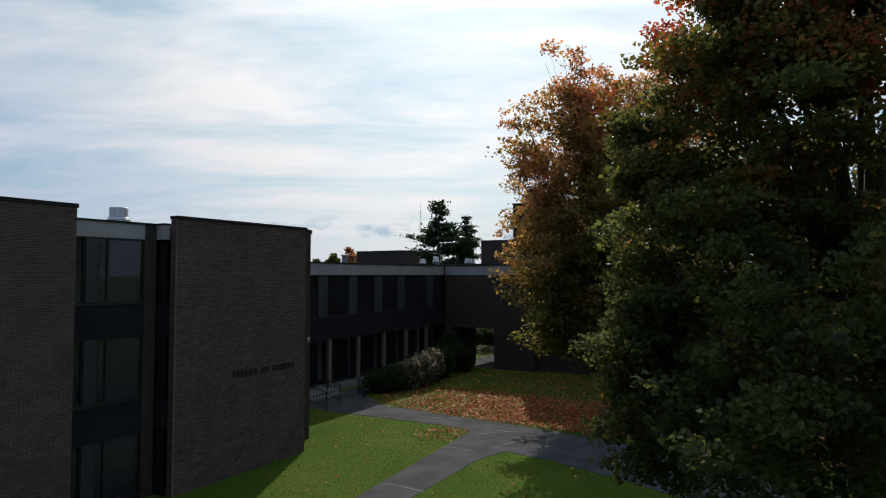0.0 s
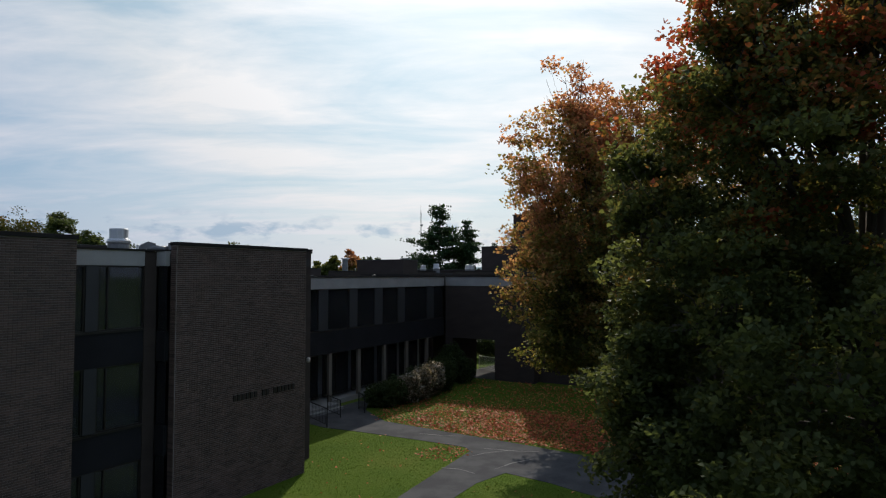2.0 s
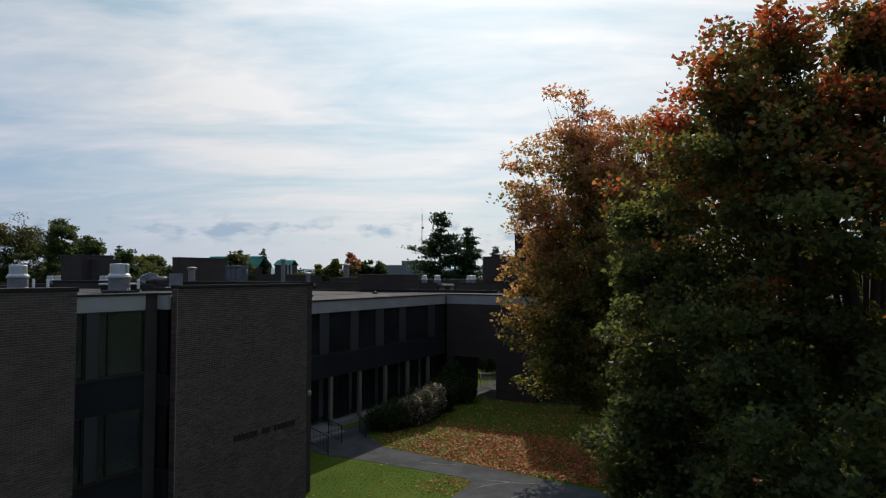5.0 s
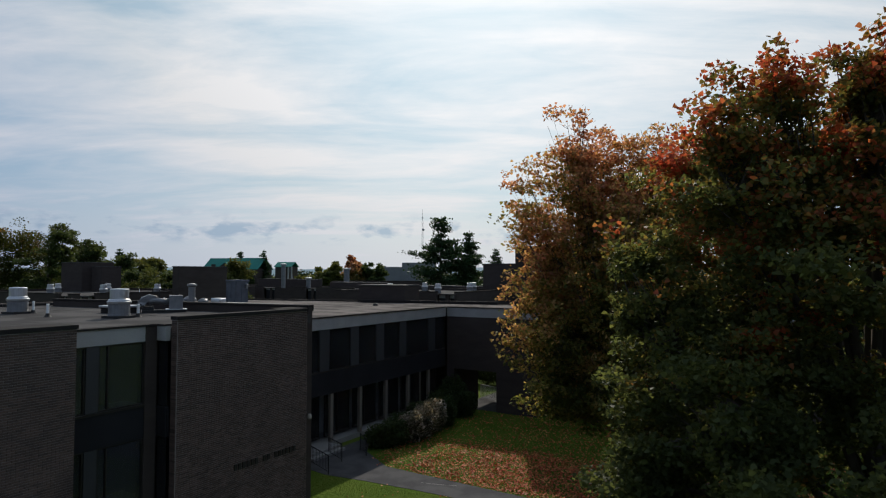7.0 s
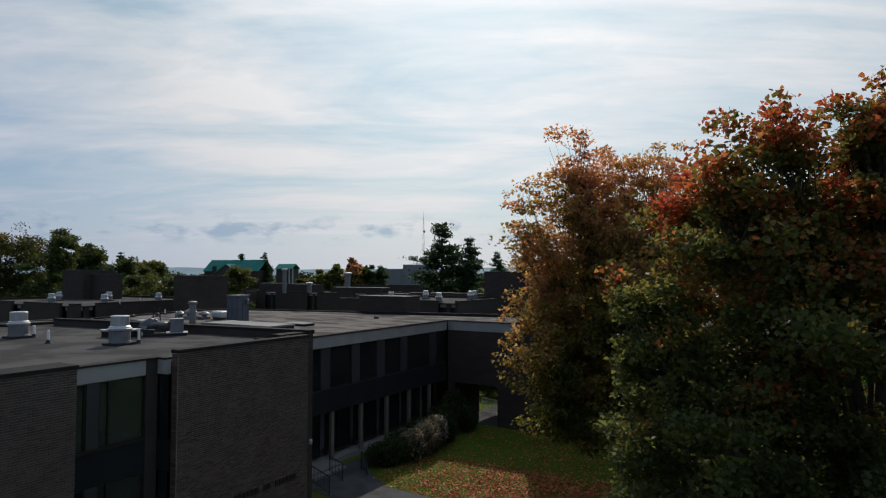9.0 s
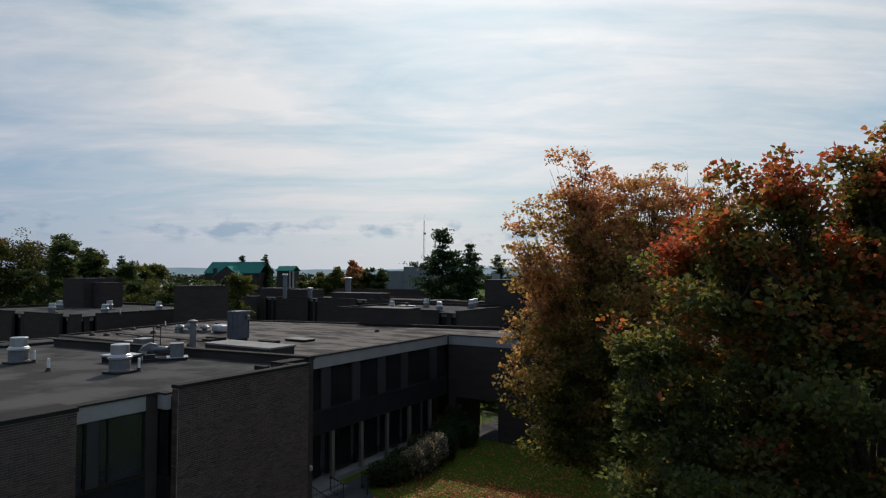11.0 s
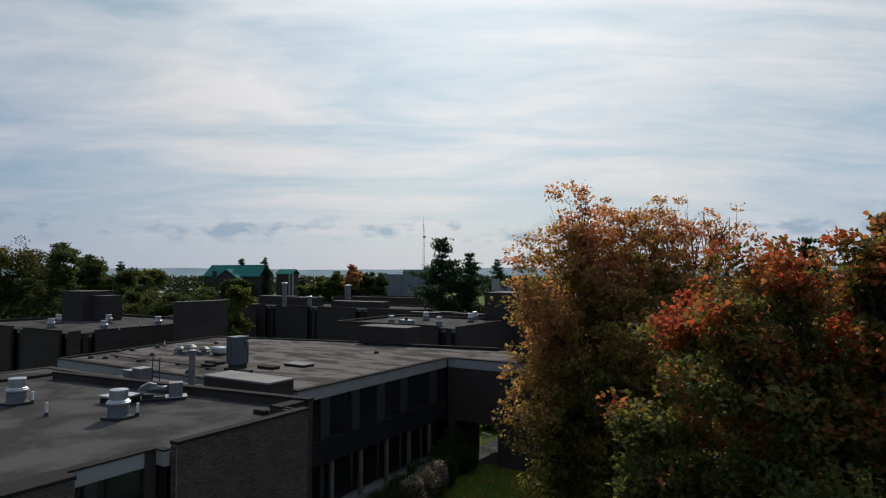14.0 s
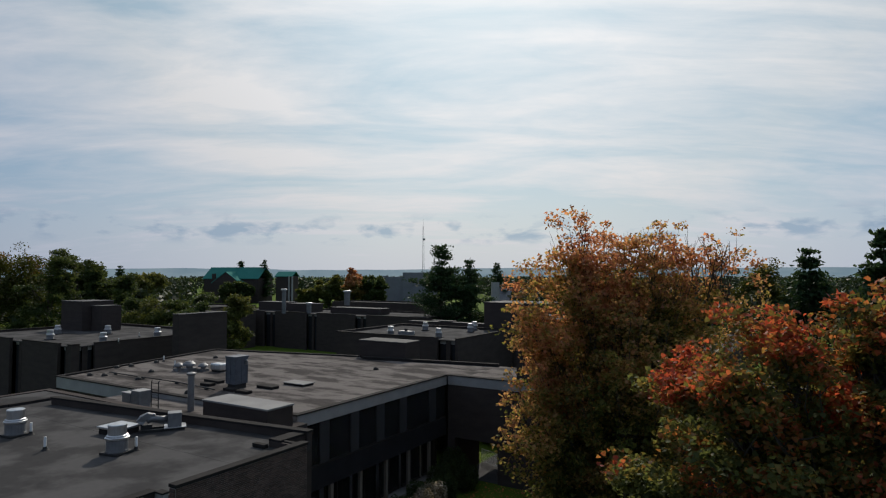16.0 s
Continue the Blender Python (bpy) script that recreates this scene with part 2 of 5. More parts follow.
def lawn_material():
    mat = bpy.data.materials.new("mown_lawn")
    mat.use_nodes = True
    n = Nodes(mat.node_tree)
    at = n.add("ShaderNodeTexCoord").outputs["Object"]
    a, b, c = n.noise(at, 0.25, 5.0), n.noise(at, 9.0, 4.0), n.noise(at, 60.0, 2.0)
    f = n.math("ADD", n.math("MULTIPLY", a, 0.5), n.math("ADD", n.math("MULTIPLY", b, 0.3), n.math("MULTIPLY", c, 0.2)))
    colour = n.ramp(f, [(0.30, (0.040, 0.074, 0.009)), (0.50, (0.070, 0.112, 0.014)), (0.62, (0.100, 0.124, 0.021)), (0.75, (0.14, 0.13, 0.03))])
    relief = n.add("ShaderNodeBump", Strength=0.8, Distance=0.04, Height=n.math("ADD", b, c)).outputs[0]
    bsdf = n.add("ShaderNodeBsdfPrincipled", Base_Color=colour, Roughness=0.9, Normal=relief)
    bsdf.inputs["Specular IOR Level"].default_value = 0.03
    n.add("ShaderNodeOutputMaterial", Surface=bsdf.outputs[0])
    return mat


LAWN = lawn_material()
# aerial haze put into the hills as a glowing blue-grey colour
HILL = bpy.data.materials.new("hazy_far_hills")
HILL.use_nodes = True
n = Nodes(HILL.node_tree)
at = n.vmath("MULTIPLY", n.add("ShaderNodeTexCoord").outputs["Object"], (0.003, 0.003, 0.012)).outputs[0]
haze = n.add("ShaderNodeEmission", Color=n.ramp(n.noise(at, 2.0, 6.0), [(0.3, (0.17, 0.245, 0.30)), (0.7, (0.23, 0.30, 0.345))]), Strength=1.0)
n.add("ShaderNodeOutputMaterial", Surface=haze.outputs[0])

# ---- building frame: the blocks are turned 31.1 degrees; p runs across, q along ----
TURN = 31.1
BLOCK = pose(0, 0, 0, 0, 0, -TURN)


def spot(p, q, z=0.0):
    return BLOCK @ Vector((p, q, z))


def boxes(*dims):
    """A bmesh of boxes, each x0 x1 y0 y1 z0 z1."""
    bm = bmesh.new()
    for x0, x1, y0, y1, z0, z1 in dims:
        v = [bm.verts.new((x, y, z)) for z in (z0, z1) for y in (y0, y1) for x in (x0, x1)]
        for f in ((0, 2, 3, 1), (4, 5, 7, 6), (0, 1, 5, 4), (2, 6, 7, 3), (0, 4, 6, 2), (1, 3, 7, 5)):
            bm.faces.new([v[i] for i in f])
    return bm


def bevel(bm, width, segments=2):
    bmesh.ops.bevel(bm, geom=bm.edges[:], offset=width, segments=segments, affect="EDGES", profile=0.6)
    return bm


def lathe(profile, sides=20, square=False):
    """A turned shape from (radius, height) pairs."""
    bm = bmesh.new()
    rings = []
    for r, z in profile:
        rings.append([bm.verts.new((r * math.cos(2 * math.pi * (k + 0.5) / sides), r * math.sin(2 * math.pi * (k + 0.5) / sides), z)) for k in range(sides)])
    for a, b in zip(rings, rings[1:]):
        for k in range(sides):
            bm.faces.new((a[k], a[(k + 1) % sides], b[(k + 1) % sides], b[k]))
    bm.faces.new(rings[0][::-1])
    bm.faces.new(rings[-1])
    return bm


def tube(points, radii, sides=8, bm=None):
    """A tapered tube along points."""
    bm = bm or bmesh.new()
    rings = []
    for i, p in enumerate(points):
        d = (Vector(points[min(i + 1, len(points) - 1)]) - Vector(points[max(i - 1, 0)])).normalized()
        a = d.orthogonal().normalized()
        b = d.cross(a)
        rings.append([bm.verts.new(Vector(p) + radii[i] * (math.cos(2 * math.pi * k / sides) * a + math.sin(2 * math.pi * k / sides) * b)) for k in range(sides)])
    for r0, r1 in zip(rings, rings[1:]):
        best = min(range(sides), key=lambda s: (r0[0].co - r1[s].co).length)
        for k in range(sides):
            bm.faces.new((r0[k], r0[(k + 1) % sides], r1[(k + 1 + best) % sides], r1[(k + best) % sides]))
    bm.faces.new(rings[0][::-1])
    bm.faces.new(rings[-1])
    return bm


def part(name, bm, mat, parent=None, label="", smooth=False):
    """Links a bmesh as one mesh object under a thing or a part."""
    mesh = bpy.data.meshes.new(name)
    bm.to_mesh(mesh)
    bm.free()
    mesh.materials.append(mat)
    if smooth:
        mesh.polygons.foreach_set("use_smooth", [True] * len(mesh.polygons))
    ob = new(name, mesh)
    ob.parent = parent
    return tagged(ob, label)


def thing(name, matrix, label, category, group="", kind=""):
    ob = new(name)
    ob.empty_display_size = 0.3
    ob.matrix_world = matrix
    return tagged(ob, label, category, group, kind)


def at_block(p, q, z=0.0, turn=0.0):
    return BLOCK @ pose(p, q, z, 0, 0, turn)


# ---- ground ----
bm = bmesh.new()
GROUND_R = [0, 12, 25, 45, 70, 110, 200, 500, 1500, 4600]
rings = []
for r in GROUND_R[1:]:
    rings.append([bm.verts.new((r * math.cos(2 * math.pi * k / 72), 20 + r * math.sin(2 * math.pi * k / 72), 0)) for k in range(72)])
centre = bm.verts.new((0, 20, 0))
for k in range(72):
    bm.faces.new((centre, rings[0][k], rings[0][(k + 1) % 72]))
    for a, b in zip(rings, rings[1:]):
        bm.faces.new((a[k], b[k], b[(k + 1) % 72], a[(k + 1) % 72]))
ground = tagged(part("ground", bm, LAWN), "mown green lawn strewn with leaves reaching out to the hills", "lawn", kind="structure")


def slab(outline, z0, z1, smooth_steps=0):
    """A flat slab from an outline of (p, q)."""
    bm = bmesh.new()
    low = [bm.verts.new(spot(p, q, z0)) for p, q in outline]
    high = [bm.verts.new(spot(p, q, z1)) for p, q in outline]
    bm.faces.new(high)
    bm.faces.new(low[::-1])
    for k in range(len(outline)):
        j = (k + 1) % len(outline)
        bm.faces.new((low[k], low[j], high[j], high[k]))
    bmesh.ops.recalc_face_normals(bm, faces=bm.faces[:])
    return bm


MAIN_PATH = [(-11.6, -8), (-9.9, -8), (-10.9, 10), (-11.37, 16.84), (-11.45, 21.5), (-11.0, 23.2), (-9.0, 23.0), (-6.0, 22.2), (0, 20), (8, 16), (9.5, 19.5), (1, 24), (-5, 26.3), (-8.5, 27.2), (-11.8, 27.45),
             (-16, 27.6), (-20.62, 27.82), (-23.3, 29.5), (-24.6, 31.5), (-25.3, 31.5), (-25.3, 25.4), (-22.5, 25.0), (-20.23, 25.3), (-17, 25.55), (-14.3, 25.65), (-13.75, 25.2), (-13.5, 22.0), (-12.95, 15.88), (-12.4, 8)]
path = tagged(part("pavement", slab(MAIN_PATH, -0.1, 0.012), ASPHALT), "worn grey asphalt footpath forking across the lawn", "path", kind="structure")

# added floor: the passage's shade put into a dark slab over the lawn
PASSAGE = [(-25.0, 43.2), (-21.4, 43.2), (-21.4, 52.0), (-25.0, 52.0)]
tagged(part("pavement", slab(PASSAGE, -0.1, 0.014), ASPHALT), "dark slab added over the lawn to dim the open passage", "path", kind="structure")

# ---- buildings ----
def each(name, mat, parent, label, *dims):
    """One part for each box."""
    for d in dims:
        part(name, boxes(d), mat, parent, label)


def window_bay(parent, p, q0, q1, z0, z1, mullions, facing=1, panels=(), depth=1.3):
    """A glazed opening in a wall that faces +p: frame, panes, grey panels, and the dim room behind."""
    win = thing("window", Matrix(), "", "")
    win.parent = parent
    edges = [q0, *mullions, q1]
    t = 0.05
    bars = [(p - 0.10, p, q0, q1, z0, z0 + t), (p - 0.10, p, q0, q1, z1 - t, z1)]
    bars += [(p - 0.10, p, e - t / 2, e + t / 2, z0 + t, z1 - t) for e in edges[1:-1]]
    bars += [(p - 0.10, p, q0, q0 + t, z0 + t, z1 - t), (p - 0.10, p, q1 - t, q1, z0 + t, z1 - t)]
    part("window_frame", boxes(*bars), FRAME, win)
    for k, (a, b) in enumerate(zip(edges, edges[1:])):
        if k in panels:
            part("panel", boxes((p - 0.06, p + 0.035, a + 0.03, b - 0.03, z0 + 0.02, z1 - 0.02)), PANEL, win, "plain grey panel between panes")
        else:
            pane = part("pane", boxes((p - 0.055, p - 0.045, a + 0.03, b - 0.03, z0 + t, z1 - t)), GLASS, win)
            pane.visible_shadow = False
    part("window_sill", boxes((p - 0.10, p + 0.07, q0, q1, z0 - 0.07, z0)), FRAME, win)
    return win


def brick_run(a, b, z0, z1, skip=()):
    """Places of bricks in running bond along a wall from a to b."""
    course, length = 0.0677, 0.203
    for row in range(int((z1 - z0) / course)):
        z = z0 + row * course
        x = a - (length + 0.01) * (0.5 if row % 2 else 0.0)
        while x < b:
            s, e = max(x, a), min(x + length - 0.002, b)
            if e - s > 0.03:
                yield s, e, z + 0.012, z + course
            x += length + 0.01


# near block: three storeys, brick fins, recessed window bays
NEAR = at_block(-18.15, 12.0)
near = thing("brick_building", NEAR, "three-storey brown brick campus building with flat roof and recessed window bays", "building")
TOP = 9.29


def nb(p0, p1, q0, q1, z0, z1):
    """A box of the near block, in p and q."""
    return (p0 + 18.15, p1 + 18.15, q0 - 12.0, q1 - 12.0, z0, z1)


CORE_BACK = -42.0
each("wall", MORTAR, near, "tall brown brick fin wall with dark lettering", nb(-18.45, -18.165, 12.85, 18.95, -0.3, TOP - 0.12))
each("wall", MORTAR, near, "tall brown brick wall", nb(-18.45, -17.515, -4.0, 9.25, -0.3, TOP - 0.12))
each("wall", BRICK_DIM, near, "", nb(-20.0, -19.4, 18.6, 20.55, -0.3, TOP - 0.15), nb(-19.4, -18.46, 18.6, 18.93, -0.3, TOP - 0.14))
each("wall", BRICK_DIM, near, "", nb(CORE_BACK, -20.0, 20.1, 20.55, -0.3, 8.95), nb(CORE_BACK, -41.6, -4.0, 20.1, -0.3, 8.95), nb(-41.6, -18.46, -4.0, -3.6, -0.3, 8.9), nb(-41.6, -20.7, -3.6, 18.0, -0.3, 8.5))
part("coping", bevel(boxes(nb(-18.50, -18.10, 12.82, 18.98, TOP - 0.12, TOP)), 0.012), COPING, near)
part("coping", bevel(boxes(nb(-18.50, -17.46, -4.0, 9.28, TOP - 0.12, TOP)), 0.012), COPING, near)
each("coping", COPING, near, "", nb(-20.02, -19.36, 18.62, 20.6, TOP - 0.15, TOP - 0.05))
part("roof", boxes(nb(-41.6, -19.06, -3.6, 20.1, 8.55, 8.90)), ROOFING, near, "weathered grey flat roofing with stains")
part("roof", boxes(nb(-19.06, -18.46, 12.85, 18.59, 8.55, 8.90)), ROOFING, near)
part("roof", boxes(nb(-19.06, -18.46, -3.6, 9.24, 8.55, 8.90)), ROOFING, near)
each("fascia", PALE, near, "pale concrete fascia band", nb(-19.05, -18.92, 9.25, 12.20, 8.48, 8.97))
each("fascia", PALE, near, "pale concrete fascia band", nb(-18.98, -18.46, 12.62, 12.80, 8.48, 8.97))
each("coping", COPING, near, "", nb(-19.30, -18.88, 9.25, 12.66, 8.97, 9.03), nb(-18.88, -18.46, 12.58, 12.84, 8.97, 9.03))
each("pier", BRICK_DIM, near, "narrow brown brick pier", nb(-19.35, -18.93, 12.22, 12.64, -0.3, 8.96))
for z0, z1 in ((6.42, 8.48), (3.30, 5.32), (0.18, 2.16)):
    window_bay(near, -18.99 + 18.15, 9.25 - 12, 12.22 - 12, z0, z1, (10.28 - 12, 10.72 - 12, 11.02 - 12), panels=(1,))
for z0, z1 in ((5.32, 6.35), (2.16, 3.23), (-0.3, 0.11)):
    each("spandrel", SPANDREL, near, "", nb(-19.09, -18.96, 9.25, 12.22, z0, z1))
each("window", GLASS, near, "tall narrow glazed slot", nb(-18.93, -18.46, 12.70, 12.72, 0.2, 8.48))
each("spandrel", SPANDREL, near, "", nb(-18.93, -18.46, 12.73, 12.80, -0.3, 0.2), nb(-18.93, -18.46, 12.66, 12.80, 2.2, 3.2), nb(-18.93, -18.46, 12.66, 12.80, 5.3, 6.3))
each("floor_slab", ROOM, near, "", nb(-20.7, -19.1, 9.2, 12.6, 2.3, 3.2))
each("floor_slab", ROOM, near, "", nb(-20.7, -19.1, 9.2, 12.6, 5.4, 6.3))
lamp = thing("wall_lamp", Matrix.Identity(4), "", "")
lamp.parent = near
lamp.matrix_local = pose(-19.4 + 18.15, 20.3 - 12.0, 4.4)
part("bracket", boxes((0.0, 0.06, -0.05, 0.05, -0.05, 0.12)), BLACK, lamp)
part("globe", lathe([(0.04, -0.12), (0.09, -0.06), (0.09, 0.06), (0.03, 0.12)], 12), PALE, lamp, "unlit pale globe").matrix_local = pose(0.13, 0, 0)
# rear parapet, runs slightly askew
skew = math.degrees(math.atan2(2.0, 18.0))
rear = thing("parapet", Matrix.Identity(4), "", "")
rear.parent = near
rear.matrix_local = pose(-19.3 + 18.15, 20.45 - 12.0, 8.9, 0, 0, skew)
each("wall", BRICK_DIM, rear, "", (-17.8, 0.0, -0.32, 0.0, -0.3, 0.34))
part("coping", bevel(boxes((-17.82, 0.04, -0.37, 0.05, 0.34, 0.43)), 0.012), COPING, rear)
each("parapet", COPING, near, "", nb(-41.6, -38.3, 16.2, 16.6, 8.9, 9.05), nb(-38.6, -38.2, 16.6, 19.2, 8.9, 9.05))
part("expansion_joint", bevel(boxes(nb(-20.6, -19.9, 18.2, 18.45, 8.9, 9.08), nb(-20.2, -18.5, 18.75, 18.95, 8.9, 9.2)), 0.03), COPING, near)
part("expansion_joint", bevel(boxes(nb(-19.9, -18.5, 7.0, 7.25, 8.9, 9.1)), 0.03), COPING, near)
part("window_box", bevel(boxes(nb(-19.55, -19.12, 9.75, 10.2, 3.4, 3.85)), 0.02), PALE, near, "pale box standing inside the window")
for q in (4.5, 16.2):
    part("roof_seam", boxes(nb(-38.0, -19.5, q, q + 0.12, 8.9, 8.906)), ROOFING, near)
# lettering too dim to read: plain bars
bars = []
for k in range(16):
    if k not in (6, 9):
        bars.append(nb(-18.15, -18.11, 15.24 + 0.195 * k, 15.24 + 0.195 * k + 0.13, 3.56, 3.78))
each("letter_bar", FRAME, near, "", *bars)

# middle wing: two tall storeys over the court
WING = at_block(-25.8, 26.1)
wing = thing("brick_building", WING, "two-storey campus wing with pale fascia and dark ribbon windows", "building")


def wb(p0, p1, q0, q1, z0, z1):
    return (p0 + 25.8, p1 + 25.8, q0 - 26.1, q1 - 26.1, z0, z1)


bm = bmesh.new()
OUT = [(-52.3, 26.35), (-26.06, 26.35), (-26.06, 42.95), (-24.4, 43.26), (-24.4, 49.7), (-38.0, 47.3), (-39.2, 48.3), (-56.2, 44.4)]
low, high = ([bm.verts.new((p + 25.8, q - 26.1, z)) for p, q in OUT] for z in (7.6, 7.98))
bm.faces.new(high), bm.faces.new(low[::-1])
for k in range(8):
    bm.faces.new((low[k], low[(k + 1) % 8], high[(k + 1) % 8], high[k]))
part("roof", bm, ROOFING_B, wing, "patched brown-grey flat roofing with worn streaks")


def wing_edge(a, b, z0, z1, width, name, mat):
    """A straight run of wall or coping between two corners of the wing."""
    (p0, q0), (p1, q1) = a, b
    run = part(name, bevel(boxes((0, math.hypot(p1 - p0, q1 - q0), -width / 2, width / 2, z0, z1)), 0.01), mat, wing)
    run.matrix_local = pose(p0 + 25.8, q0 - 26.1, 0, 0, 0, math.degrees(math.atan2(q1 - q0, p1 - p0)))


for a, b, rise in ((OUT[0], OUT[7], 8.12), (OUT[7], OUT[6], 8.12), (OUT[5], OUT[4], 8.24)):
    wing_edge(a, b, 7.985, rise, 0.36, "coping", COPING)
    wing_edge(a, b if b is not OUT[4] else (-28.0, 49.06), -0.3, 7.58, 0.30, "wall", BRICK_DIM)
each("fascia", PALE, wing, "pale concrete fascia band", wb(-26.05, -25.8, 26.1, 42.9, 7.30, 8.02))
each("fascia", PALE, wing, "pale concrete fascia band", wb(-52.4, -26.05, 26.1, 26.35, 7.15, 8.02))
part("coping", bevel(boxes(wb(-26.15, -25.74, 26.04, 43.0, 8.02, 8.10)), 0.01), COPING, wing)
part("coping", bevel(boxes(wb(-52.5, -26.15, 26.04, 26.45, 8.02, 8.10)), 0.01), COPING, wing)
each("wall", BRICK_DIM, wing, "", wb(-52.2, -28.4, 26.4, 26.7, -0.3, 7.6))
each("wall", ROOM, wing, "", wb(-28.4, -28.0, 26.7, 42.9, -0.3, 7.6))
QS = [26.3, 28.1, 29.0, 31.02, 31.88, 33.72, 34.66, 36.5, 37.4, 40.4, 41.45, 42.9]
window_bay(wing, -0.12, QS[0] - 26.1, QS[-1] - 26.1, 4.72, 7.30, [x - 26.1 for x in QS[1:-1]], panels=(1, 3, 5, 7, 9))
each("spandrel", SPANDREL, wing, "dark blank spandrel band", wb(-26.1, -25.85, 26.3, 42.9, 3.28, 4.65))
each("soffit", ROOM, wing, "", wb(-28.0, -26.1, 26.3, 42.9, 3.28, 3.5))
each("plinth", CONCRETE, wing, "", wb(-28.0, -25.9, 26.3, 42.9, -0.3, 0.3))
for q in (26.6, 29.25, 32.1, 34.95, 37.7, 40.5):
    part("column", bevel(boxes(wb(-26.08, -25.88, q - 0.13, q + 0.13, 0.3, 3.28)), 0.012), TAN, wing)
for a, b in ((26.9, 29.0), (29.5, 31.9), (32.3, 34.75), (35.2, 37.5), (37.9, 40.3), (40.7, 42.8)):
    window_bay(wing, -0.9, a - 26.1, b - 26.1, 0.5, 3.1, ((a + b) / 2 - 26.1,))

# cross wing beyond the court, with a passage at ground level
CROSS = at_block(-25.8, 43.0)
cross = thing("brick_building", CROSS, "brown brick cross wing with pale fascia and an open passage", "building")


def cb(p0, p1, q0, q1, z0, z1):
    return (p0 + 25.8, p1 + 25.8, q0 - 43.0, q1 - 43.0, z0, z1)


part("roof", boxes(cb(-24.38, 2.0, 43.26, 50.0, 7.6, 7.975), cb(-16.0, 2.0, 50.0, 60.0, 7.6, 7.975)), ROOFING_B, cross)
each("fascia", PALE, cross, "pale concrete fascia band", cb(-25.74, 2.0, 43.0, 43.25, 7.30, 8.02))
part("coping", bevel(boxes(cb(-25.74, 2.0, 42.94, 43.35, 8.02, 8.10)), 0.01), COPING, cross)
each("wall", BRICK_DIM, cross, "", cb(-25.78, -25.1, 43.04, 43.4, -0.3, 7.3), cb(-25.1, -21.3, 43.04, 43.4, 3.1, 7.3), cb(-21.3, -18.0, 43.04, 43.4, -0.3, 7.3), cb(-18.0, 2.0, 44.0, 44.4, -0.3, 7.3), cb(-18.3, -18.0, 43.4, 44.0, -0.3, 7.3))
each("wall", BRICK_DIM, cross, "", cb(-25.5, -25.1, 43.4, 47.2, -0.3, 7.6), cb(-21.3, -20.9, 43.4, 50.0, -0.3, 7.6), cb(-20.9, -16.0, 49.6, 50.0, -0.3, 7.6), cb(-16.0, -15.6, 50.0, 60.0, -0.3, 7.6), cb(-15.6, 2.0, 59.6, 60.0, -0.3, 7.6), cb(1.6, 2.0, 44.4, 59.6, -0.3, 7.6), cb(-25.1, -21.3, 49.7, 50.0, 3.1, 7.6))
each("soffit", PALE, cross, "", cb(-25.1, -21.3, 43.4, 49.7, 3.1, 3.3))
for p in (-16.5, -12.5, -8.5, -4.5):
    w = thing("window", pose(p + 25.8, 0.98, 0, 0, 0, -90), "", "")
    w.parent = cross
    part("window_frame", boxes((-0.08, 0.02, -0.9, 0.9, 0.9, 0.97), (-0.08, 0.02, -0.9, 0.9, 2.53, 2.6), (-0.08, 0.02, -0.9, -0.83, 0.97, 2.53), (-0.08, 0.02, 0.83, 0.9, 0.97, 2.53)), FRAME, w)
    part("pane", boxes((-0.035, -0.025, -0.83, 0.83, 0.97, 2.53)), GLASS, w)


